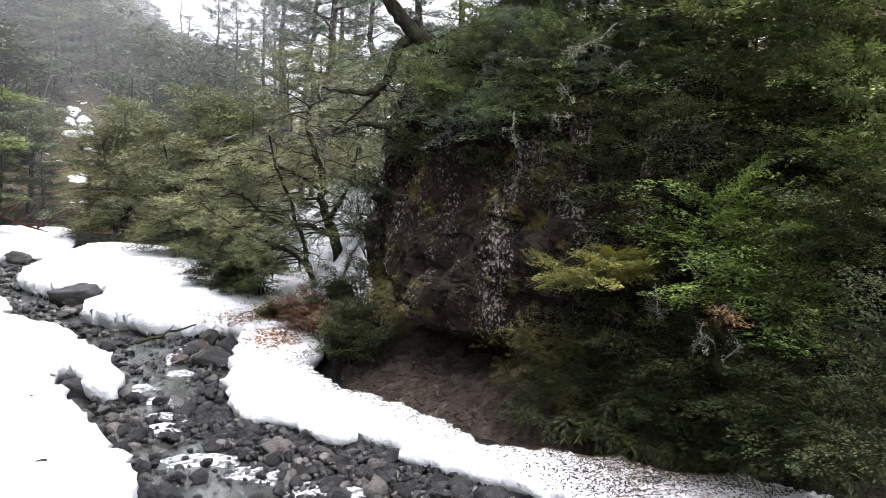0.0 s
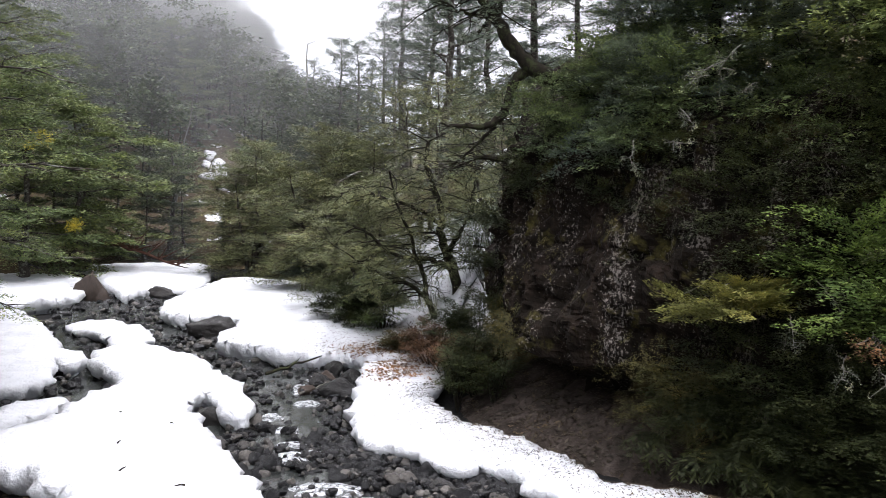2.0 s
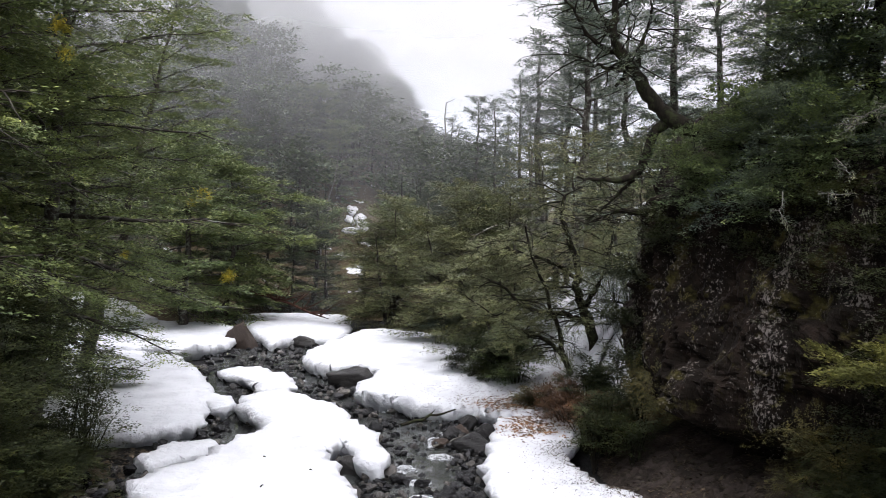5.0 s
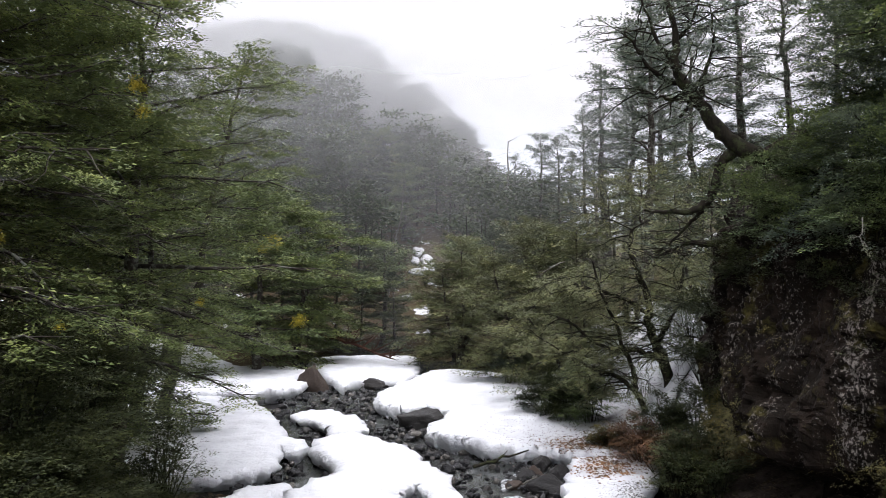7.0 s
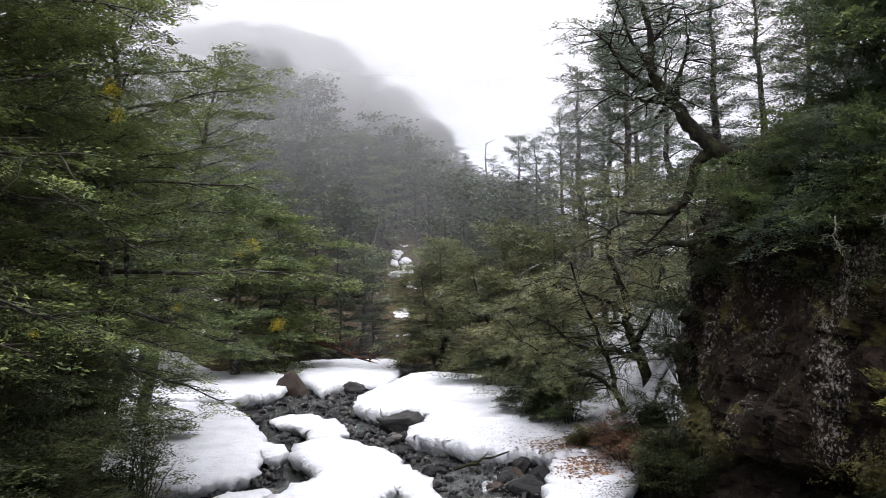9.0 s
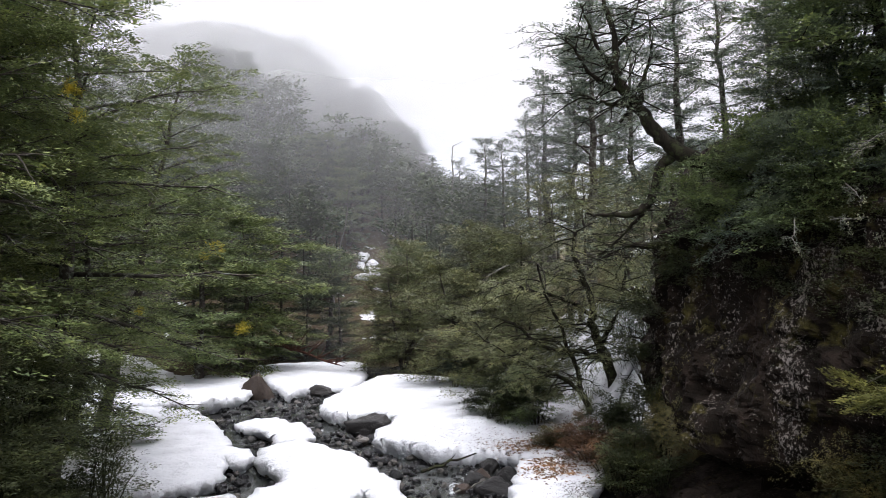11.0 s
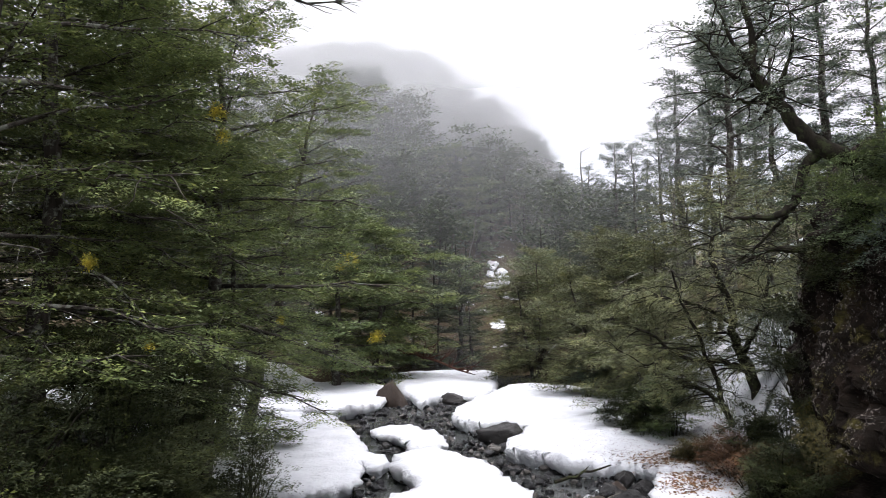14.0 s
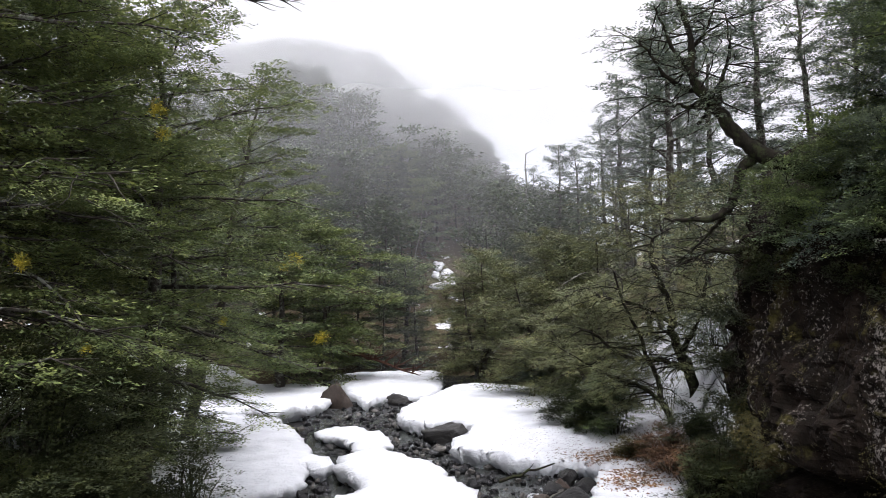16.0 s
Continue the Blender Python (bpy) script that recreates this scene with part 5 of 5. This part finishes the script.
    for src in (hang, low, tail):
        for k in range(26):
            i = rs.randint(len(src) // 2, len(src))
            p = limb_path(src[i], rs.uniform(0, 6.28), rs.uniform(-0.7, 0.5), rs.uniform(0.25, 0.8), -0.2, rs, 5)
            wood.append(tube(p, np.linspace(0.012, 0.004, 5), 4))
            if rs.rand() < 0.4:
                C.append(p[-1]), D.append(p[-1] - p[0]), A.append(0.2), B.append(0.12)
    tagged(part("branchwork", *joined(wood), DARK_BARK, e, smooth=True), kind="stuff")
    part("crown", *leaves(C, D, A, B, 17000, 0.042, rs, 0.025, 0.2), LEAF_GREY, e)


leaning_tree()

# evergreen trees on the brow
for k, (az, d, hh, reach, n, mat) in enumerate(((-33.0, 16.0, 9.5, 2.1, 32000, LEAF_DEEP), (-37.5, 15.5, 9.5, 2.4, 34000, LEAF_DEEP), (-43.0, 14.5, 9.0, 2.5, 36000, LEAF_BEECH),
                                                (-49.0, 14.0, 9.0, 2.5, 34000, LEAF_BEECH), (-55.0, 14.0, 9.0, 2.5, 16000, LEAF_DEEP), (-30.5, 20, 10, 2.0, 20000, LEAF_DEEP), (-36, 20, 12, 2.6, 18000, LEAF_DEEP), (-46, 18, 12, 2.6, 14000, LEAF_DEEP))):
    x, y = polar(az, d)
    tree(x, y, "dark evergreen tree crowding the brow of the rock face", ((0.2, -0.3, hh, 0.2),), 0.17, reach, 0.08, n, mat, 150 + k, bark=DARK_BARK, group="trees on the brow", limbs=34, first=0.04, rise=(-15, 40), shape="column", spray=0.6, subs=3)


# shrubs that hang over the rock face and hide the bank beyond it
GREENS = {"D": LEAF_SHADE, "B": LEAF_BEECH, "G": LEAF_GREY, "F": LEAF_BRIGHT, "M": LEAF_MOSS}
SAYS = {"D": "dark green evergreen shrub clinging to the rock", "B": "mid-green evergreen shrub above the rock face", "G": "grey-green twiggy shrub on the brow of the rock",
        "F": "fresh green leafy shrub overhanging the bank", "M": "yellow-brown mossy growth hanging on the wet rock"}
for k, (x, y, z, s, g) in enumerate((
    (9.2, 15.2, 7.4, 1.8, "D"), (8.7, 13.9, 6.9, 1.9, "D"), (9.6, 13.3, 7.6, 2.0, "D"), (9.2, 12.1, 6.2, 1.7, "D"), (9.7, 11.7, 7.0, 2.0, "D"), (10.6, 10.9, 7.1, 2.2, "B"),
    (10.5, 9.3, 6.7, 2.1, "B"), (11.0, 8.8, 7.1, 2.1, "B"), (8.4, 19.5, 6.9, 0.8, "G"), (8.3, 18.2, 6.2, 0.8, "G"), (7.9, 11.6, 5.4, 1.0, "D"),
    (8.3, 10.6, 5.1, 1.2, "D"), (9.2, 10.6, 5.5, 1.5, "D"), (9.2, 9.0, 5.4, 1.7, "D"), (9.9, 8.3, 5.6, 1.7, "B"), (9.7, 7.5, 4.7, 1.5, "B"), (9.2, 8.2, 4.6, 1.4, "D"),
    (7.9, 10.9, 4.3, 1.2, "D"), (8.2, 9.9, 4.0, 1.2, "D"), (8.0, 8.5, 3.8, 1.1, "F"), (8.3, 7.9, 3.3, 1.1, "F"), (8.3, 7.4, 2.9, 0.7, "F"), (8.7, 6.9, 3.8, 1.3, "D"),
    (8.5, 6.3, 2.8, 0.6, "D"), (7.3, 10.3, 2.4, 0.9, "D"), (7.4, 10.0, 1.6, 0.8, "D"), (7.7, 9.1, 2.3, 1.0, "D"), (7.6, 8.6, 1.4, 0.9, "D"), (7.9, 7.8, 1.8, 1.0, "D"),
    (8.0, 6.8, 1.9, 1.0, "D"), (8.1, 6.0, 2.0, 1.0, "D"), (8.0, 8.5, 2.2, 0.9, "D"), (7.7, 7.1, 1.3, 0.7, "D"), (7.9, 6.2, 1.5, 0.7, "D"), (6.9, 10.9, 1.2, 0.6, "D"), (7.4, 10.1, 0.9, 0.6, "D"), (7.9, 9.2, 0.9, 0.6, "D"), (8.5, 8.4, 0.8, 0.6, "D"),
    (5.8, 14.2, 6.3, 0.85, "D"), (6.2, 13.7, 5.8, 0.8, "D"), (6.6, 13.0, 5.6, 0.9, "D"), (7.0, 12.5, 5.8, 1.0, "D"), (7.2, 12.0, 5.4, 0.9, "D"), (5.75, 15.2, 4.9, 0.4, "D"),
    (6.9, 14.9, 6.7, 0.8, "D"), (6.8, 13.9, 6.9, 1.1, "D"), (7.2, 13.2, 6.8, 1.2, "D"), (7.5, 12.4, 6.5, 1.2, "D"), (7.9, 14.5, 7.9, 1.1, "D"), (7.9, 13.9, 8.6, 1.5, "D"), (8.4, 13.6, 9.4, 1.6, "D"), (9.0, 14.7, 9.9, 1.4, "D"),
    (5.7, 15.4, 5.3, 0.5, "D"), (5.9, 14.2, 5.0, 0.5, "D"), (6.5, 13.0, 4.8, 0.5, "D"), (7.1, 12.0, 4.4, 0.55, "D"), (5.25, 16.0, 4.3, 0.45, "D"), (5.2, 16.1, 3.3, 0.42, "D"), (5.25, 15.9, 2.4, 0.4, "D"), (6.9, 11.9, 3.5, 0.4, "D"), (7.2, 11.2, 3.0, 0.5, "D"),
    (6.5, 10.6, 1.6, 0.38, "M"), (6.7, 10.2, 1.1, 0.38, "M"), (6.4, 11.0, 1.9, 0.30, "M"), (6.2, 11.0, 1.3, 0.26, "M"), (5.6, 14.2, 1.9, 0.34, "M"), (6.8, 10.2, 1.9, 0.34, "M"),
)):
    r = math.hypot(x, y)
    # dark shrubs: shade-darkened leaves low down, lighter leaves above 5.4 m
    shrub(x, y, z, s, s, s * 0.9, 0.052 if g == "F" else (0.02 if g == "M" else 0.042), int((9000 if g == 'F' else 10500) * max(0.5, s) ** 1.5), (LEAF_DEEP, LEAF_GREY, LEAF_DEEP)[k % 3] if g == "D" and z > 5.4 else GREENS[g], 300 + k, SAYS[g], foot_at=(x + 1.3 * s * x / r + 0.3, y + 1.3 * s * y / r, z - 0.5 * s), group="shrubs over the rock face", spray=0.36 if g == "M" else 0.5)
YX, YY, YZ = 7.00, 9.50, 3.24
shrub(YX, YY, YZ, 1.2, 0.8, 0.36, 0.045, 21000, LEAF_YELLOW, 360, "yellow-green leafy branch reaching out from the rock face", foot_at=(YX + 1.2, YY + 1.4, YZ - 0.4), name="yellow_branch", spray=0.36, thick=0.022, twigs=22, bark=BARK)


# fringe of moss and dead grass along the lip of the undercut
shrub(7.1, 7.3, 2.95, 0.2, 0.2, 0.15, 0.035, 420, DEAD_LEAF, 361, "cluster of orange dead leaves caught in the shrub", foot_at=(8.0, 8.2, 2.7), name="dead_leaf_cluster", spray=0.22, twigs=8, bark=PALE_BARK)


def moss_fringe():
    rs = np.random.RandomState(71)
    C, D, A, B = [], [], [], []
    p = np.asarray(FACE, float)
    for k in range(150):
        u = rs.uniform(2.6, 6.2)
        x, y = np.interp(u, np.arange(len(p)), p[:, 0]), np.interp(u, np.arange(len(p)), p[:, 1])
        z = 0.15 + rs.choice([rs.uniform(1.7, 2.4), rs.uniform(2.0, 4.5)], p=[0.92, 0.08])
        C.append((x - 0.42 + rs.normal(0, 0.12), y - 0.22 + rs.normal(0, 0.12), z)), D.append((-0.6, -0.4, -0.9)), A.append(rs.uniform(0.12, 0.32)), B.append(rs.uniform(0.1, 0.25))
    tagged(part("moss_fringe", *leaves(C, D, A, B, 18000, 0.022, rs, 0.05, 0.4), LEAF_MOSS), "yellow-brown moss and grass hanging from the rock lip", "moss", kind="stuff")


moss_fringe()


# ferns that hang over the foot of the bank
def fern(seed):
    """A fern: arching fronds round a crown, each a rib with paired leaflets."""
    rs = np.random.RandomState(seed)
    e = root("fern", Matrix.Translation((0, 0, 0)), "dark green fern drooping over the foot of the bank", "fern", "ferns on the bank")
    for k in range(11):
        az = 3.9 + rs.normal(0, 0.95)
        length = rs.uniform(0.6, 1.05)
        p = limb_path(np.zeros(3), az, rs.uniform(0.2, 1.0), length, rs.uniform(-2.6, -1.5), rs, 16)
        rib = tube(p, np.linspace(0.007, 0.002, 16), 3)
        v, f = list(rib[0]), [q for q in rib[1]]
        for i in range(2, 16):
            dirn = p[i] - p[i - 1]
            dirn /= np.linalg.norm(dirn) + 1e-9
            side = np.cross(dirn, (0, 0, 1.0))
            side /= np.linalg.norm(side) + 1e-9
            w = 0.17 * math.sin(3.14 * min(1, (i + 1.5) / 17)) ** 0.7
            for sgn in (-1, 1):
                for h in (0.0, 0.5):
                    o = p[i] - dirn * h * length / 15
                    tip = o + side * sgn * w * rs.uniform(0.85, 1.1) + dirn * 0.05 - np.array((0, 0, rs.uniform(0.0, 0.05)))
                    b = len(v)
                    v += [o - dirn * 0.012, (o + tip) / 2 - dirn * 0.014, tip, (o + tip) / 2 + dirn * 0.012]
                    f.append(np.array((b, b + 1, b + 2, b + 3)))
        # fronds use the same green with shade put into its colour
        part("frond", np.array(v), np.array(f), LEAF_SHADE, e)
    return e


fern_kinds, rs = [fern(900 + k) for k in range(3)], random.Random(44)
fp = np.asarray(FACE, float)
for k in range(46):
    u = 5.15 + 2.95 * (k + rs.random()) / 46
    a = rs.choice((0.35, 0.55, 0.8, 1.0, 1.3)) + rs.uniform(-0.1, 0.1)
    o = 1.45 - 1.1 * a
    x, y = float(np.interp(u, np.arange(len(fp)), fp[:, 0])) - 0.72 * o, float(np.interp(u, np.arange(len(fp)), fp[:, 1])) - 0.68 * o
    z = float(terrain(x - 0.6, y - 0.4)) + 0.25 + 1.15 * a
    m = Matrix.LocRotScale((x, y, z), Euler((0, 0, rs.uniform(-0.5, 0.5))), None)
    ob = fern_kinds[k] if k < 3 else copy_thing(fern_kinds[k % 3], m)
    ob.matrix_world = m
    ob.scale = (rs.uniform(0.75, 1.15),) * 3


# lichen-crusted dead branches that hang out of the shrubs
def lichen_branch(x, y, z, seed):
    rs = np.random.RandomState(seed)
    e = root("lichen_branch", Matrix.Translation((x, y, z)), "dead twig hung with pale grey-green lichen", "branch", "lichened branches")
    p = limb_path(np.array((0.5, 0.6, 0.15)), math.radians(230) + rs.normal(0, 0.5), rs.uniform(-0.7, 0.1), rs.uniform(0.4, 0.75), rs.uniform(-0.7, 0.2), rs, 8)
    part("stem", *tube(p, np.linspace(0.009, 0.004, 8), 5), PALE_BARK, e, smooth=True)
    C, D = [], []
    for q in range(2, 8):
        g = limb_path(p[q], rs.uniform(0, 6.28), rs.uniform(-1.0, 0.6), rs.uniform(0.08, 0.24), rs.uniform(-0.8, 0.3), rs, 5)
        part("twig", *tube(g, np.linspace(0.007, 0.003, 5), 4), PALE_BARK, e, smooth=True)
        C += [g[2], g[4]]
        D += [(0.1, 0.1, -1), (0.1, -0.1, -1)]
    tagged(part("lichen", *leaves(C, D, np.full(len(C), 0.05), np.full(len(C), 0.035), 176, 0.022, rs, 0.02, 0.3), LICHEN, e), kind="stuff")


for k, row in enumerate(((7.6, 11.2, 6.7), (7.5, 11.6, 7.1), (7.8, 10.6, 6.5), (6.5, 12.6, 5.3), (6.8, 12.7, 5.6), (7.0, 11.2, 5.5), (7.7, 7.9, 2.8),
                         (7.5, 8.1, 2.5), (7.2, 8.7, 2.9), (6.7, 9.2, 3.1), (7.1, 9.2, 1.5), (7.0, 9.7, 1.8), (7.8, 6.5, 2.9), (9.2, 6.9, 4.5),
                         (6.9, 9.8, 6.9), (6.8, 10.0, 6.7), (6.7, 10.3, 6.5), (6.4, 10.6, 6.0), (5.8, 11.0, 5.5), (6.2, 10.7, 5.45), (6.9, 8.0, 3.5), (6.9, 7.4, 2.6), (7.1, 7.1, 2.55), (7.8, 6.2, 1.9), (6.7, 8.2, 3.0))):
    lichen_branch(*row, 700 + k)


# ---- small things ----
from mathutils.bvhtree import BVHTree


def surface_of(ob):
    me = ob.data
    return BVHTree.FromPolygons([v.co[:] for v in me.vertices], [p.vertices[:] for p in me.polygons])


def scatter(name, on, spot, count, size, slim, mat, seed, label, category):
    """Small flat bits lying on a surface."""
    rs, tree_of = np.random.RandomState(seed), surface_of(on)
    vs = []
    while len(vs) < count:
        x, y = spot(rs)
        hit = tree_of.ray_cast(Vector((x, y, 30)), Vector((0, 0, -1)))
        if hit[0] is None:
            count -= 1
            continue
        c, w = np.array(hit[0][:]) + (0, 0, 0.012), rs.uniform(0, 6.28)
        l = size * rs.uniform(0.4, 1.4)
        a = np.array((math.cos(w), math.sin(w), rs.normal(0, 0.25))) * l
        b = np.array((-math.sin(w), math.cos(w), rs.normal(0, 0.35))) * l * slim
        vs.append(np.stack([c - a, c - b, c + a, c + b]))
    v = np.concatenate(vs)
    tagged(part(name, v, np.arange(len(v)).reshape(-1, 4), mat), label, category, kind="stuff")


def along_face(rs):
    u = rs.rand()
    y = 7.2 + 9.0 * rs.rand() ** 1.2
    edge = float(np.interp(y, [7, 8.2, 9.6, 11.4, 13.2, 15, 16.2], [8.9, 7.6, 6.4, 5.3, 4.4, 3.9, 4.2]))
    return edge + 0.15 - abs(rs.normal(0, 0.40 + 0.07 * (16 - y))), y


scatter("needle_litter", strip_snow, along_face, 9000, 0.024, 0.28, TWIG_LITTER, 81, "brown needles and twigs strewn over the snow", "litter")
scatter("needle_litter", strip_snow, lambda rs: (6.9 + rs.normal(0, 0.9), 8.3 + rs.normal(0, 0.7)), 7000, 0.028, 0.28, TWIG_LITTER, 87, "dense brown litter on the snow at the foot of the bank", "litter")
scatter("needle_litter", mid_snow, lambda rs: (rs.normal(4.2, 1.7), rs.normal(20.6, 1.5)), 6000, 0.025, 0.28, TWIG_LITTER, 82, "brown needles strewn on the snow under the tree", "litter")
scatter("needle_litter", slope_snow, lambda rs: (rs.uniform(5.5, 10), rs.uniform(17.5, 26)), 2600, 0.07, 0.22, TWIG_LITTER, 89, "dark twigs strewn over the snow on the slope", "litter")
scatter("dead_leaves", mid_snow, lambda rs: (rs.normal(3.6, 0.7), rs.normal(19.0, 0.6)), 2400, 0.036, 0.5, DEAD_LEAF, 83, "orange-brown dead leaves heaped on the snow", "dead leaves")
scatter("dead_leaves", strip_snow, lambda rs: (rs.normal(3.7, 0.45), rs.normal(17.7, 0.6)), 1500, 0.036, 0.5, DEAD_LEAF, 84, "orange-brown dead leaves on the edge of the snow", "dead leaves")
scatter("earth_litter", earth_bank, lambda rs: (rs.uniform(3.5, 9.5), rs.uniform(7, 16)), 16000, 0.05, 0.4, TWIG_LITTER, 88, "brown twigs and crumbs on the bare earth", "litter")
scatter("leaf_litter", ground, lambda rs: (rs.uniform(-7, -2.2), rs.uniform(9, 17)), 5000, 0.07, 0.5, TWIG_LITTER, 85, "brown leaf litter on the bank below the trees", "litter")


def bark_scraps():
    rs = np.random.RandomState(86)
    for k, (x, y) in enumerate(((-1.7, 12.6), (-1.0, 13.6), (-1.5, 11.3), (-0.6, 10.6), (-1.9, 14.4))):
        hit = surface_of(near_snow).ray_cast(Vector((x, y, 30)), Vector((0, 0, -1)))
        if hit[0]:
            p = limb_path(np.array(hit[0][:]) + (0, 0, 0.01), rs.uniform(0, 6.28), 0.5, rs.uniform(0.08, 0.16), -0.6, rs, 5)
            v, f = tube(p - np.array(hit[0][:]), np.linspace(0.016, 0.006, 5), 5)
            ob = part("twig", v, f, DARK_BARK, smooth=True)
            ob.location = hit[0]
            tagged(ob, "short dark twig lying on white snow", "twig", "twigs on the snow")


bark_scraps()


def fallen_branch(name, a, b, r, mat, seed, label, forks=8, spread=0.6):
    rs = np.random.RandomState(seed)
    a, b = np.array(a, float), np.array(b, float)
    t = np.linspace(0, 1, 9)[:, None]
    n = np.linalg.norm(b - a)
    path = (b - a) * t + rs.normal(0, 0.02 * n, (9, 3)) * np.sin(t * 3.1)
    e = root(name, Matrix.Translation(a), label, "branch")
    part("stem", *tube(path, np.linspace(r, 0.4 * r, 9), 8), mat, e, smooth=True)
    az = math.atan2((b - a)[1], (b - a)[0])
    for k in range(forks):
        q = 2 + k % 7
        p = limb_path(path[q], az + rs.uniform(-1.1, 1.1), rs.uniform(-0.2, 0.8), spread * rs.uniform(0.4, 1.2), rs.uniform(-0.4, 0.4), rs, 6)
        part("fork", *tube(p, np.linspace(0.4 * r, 0.1 * r, 6), 5), mat, e, smooth=True)


fallen_branch("fallen_branch", (0.75, 18.7, 0.42), (2.1, 19.0, 0.75), 0.045, DARK_BARK, 91, "thin grey fallen branch lying across stones at the snow lip", 3, 0.3)
fallen_branch("fallen_tree", (-6.3, 40.5, 2.5), (-2.6, 39.0, 1.35), 0.10, RED_BARK, 92, "fallen reddish-brown tree top lying over the far snow", 24, 1.3)
fallen_branch("driftwood", (1.4, 17.0, 0.32), (2.1, 17.3, 0.5), 0.03, PALE_BARK, 93, "pale driftwood stick caught between boulders", 2, 0.2)


def dead_tree(az0, el0, az1, el1, d, r, seed, label):
    rs = np.random.RandomState(seed)
    x, y = polar(az0, d)
    z = float(terrain(x, y))
    x1, y1 = polar(az1, d)
    tip = np.array((x1 - x, y1 - y, H + d * math.tan(radians(el1)) - z))
    e = root("dead_tree", Matrix.Translation((x, y, z)), label, "tree")
    t = np.linspace(0, 1, 9)[:, None]
    path = tip * t + rs.normal(0, 0.12, (9, 3)) * t
    part("trunk", *tube(path, np.linspace(r, 0.3 * r, 9), 7), PALE_BARK, e, smooth=True)
    for k in range(6):
        p = limb_path(path[4 + k % 5], rs.uniform(0, 6.28), rs.uniform(-0.4, 0.6), rs.uniform(0.8, 2.2), 0.2, rs, 5)
        part("limb", *tube(p, np.linspace(0.3 * r, 0.06 * r, 5), 5), PALE_BARK, e, smooth=True)


dead_tree(4.3, 3.5, 2.7, 7.8, 52, 0.07, 95, "pale leaning dead trunk among dark forest trees")
dead_tree(-11.6, 3.5, -11.2, 9.0, 38, 0.10, 96, "thin bare dead tree standing above the olive crowns")
dead_tree(-4.8, 7.5, -4.9, 11.2, 72, 0.16, 97, "bare dead tree standing on the skyline")


def mistletoe(az, el, d, r, seed):
    """A ball of bright yellow leaves growing in a tree crown."""
    rs = np.random.RandomState(seed)
    x, y = polar(az, d)
    n = 26
    c = rs.normal(0, 1, (n, 3))
    c /= np.linalg.norm(c, axis=1)[:, None]
    ob = part("mistletoe", *leaves(c * r * rs.uniform(0.3, 0.9, n)[:, None], c + (0, 0, 0.1), np.full(n, r * 0.4), np.full(n, r * 0.3), 900, r * 0.28, rs, r * 0.1, 0.3), MOSS_YELLOW)
    ob.location = (x, y, H + d * math.tan(radians(el)))
    tagged(ob, "ball of yellow mistletoe growing in a beech crown", "mistletoe", "mistletoe in the trees")


for k, row in enumerate(((10.4, -1.9, 36.6, 0.26), (12.1, 3.7, 34.5, 0.28), (13.0, 3.4, 34.8, 0.24), (29.9, 3.6, 11.2, 0.09), (21.7, 14.2, 14.4, 0.13), (21.2, 12.5, 14.6, 0.12), (17.2, -0.5, 24.0, 0.12), (26.0, -2.0, 12.4, 0.08))):
    mistletoe(*row, 500 + k)


# branch that reaches over the stream from the tall tree on the bank
def reaching_branch():
    rs = np.random.RandomState(98)
    x0, y0 = polar(28.0, 14.5)
    base = np.array((x0, y0, H + 14.5 * math.tan(radians(25))))
    e = root("overhanging_branch", Matrix.Translation(base), "dark leafy branch reaching over the stream", "branch")

    def to(az, el, d):
        px, py = polar(az, d)
        return np.array((px, py, H + d * math.tan(radians(el)))) - base
    stem = np.array([to(28, 25, 14.5), to(24.5, 23.2, 14.2), to(21.5, 22.4, 14), to(18.8, 22.5, 13.8), to(16.8, 22.3, 13.7), to(15.2, 21.8, 13.6), to(13.2, 22.0, 13.5)])
    part("stem", *tube(stem, np.linspace(0.07, 0.012, 7), 7), DARK_BARK, e, smooth=True)
    wood, C, D = [], [], []
    for k in range(30):
        q = rs.randint(1, 7)
        p = limb_path(stem[q], rs.uniform(-1.0, 1.0), rs.uniform(-0.5, 0.3), rs.uniform(0.25, 0.8), -0.2, rs, 5)
        wood.append(tube(p, np.linspace(0.012, 0.003, 5), 4))
        if q < 4:
            for m in (2, 3, 4):
                C.append(p[m]), D.append(p[-1] - p[0])
    part("twigwork", *joined(wood), DARK_BARK, e, smooth=True)
    part("foliage", *leaves(C, D, np.full(len(C), 0.2), np.full(len(C), 0.12), 2400, 0.045, rs, 0.02, 0.2), LEAF_DEEP, e)


reaching_branch()
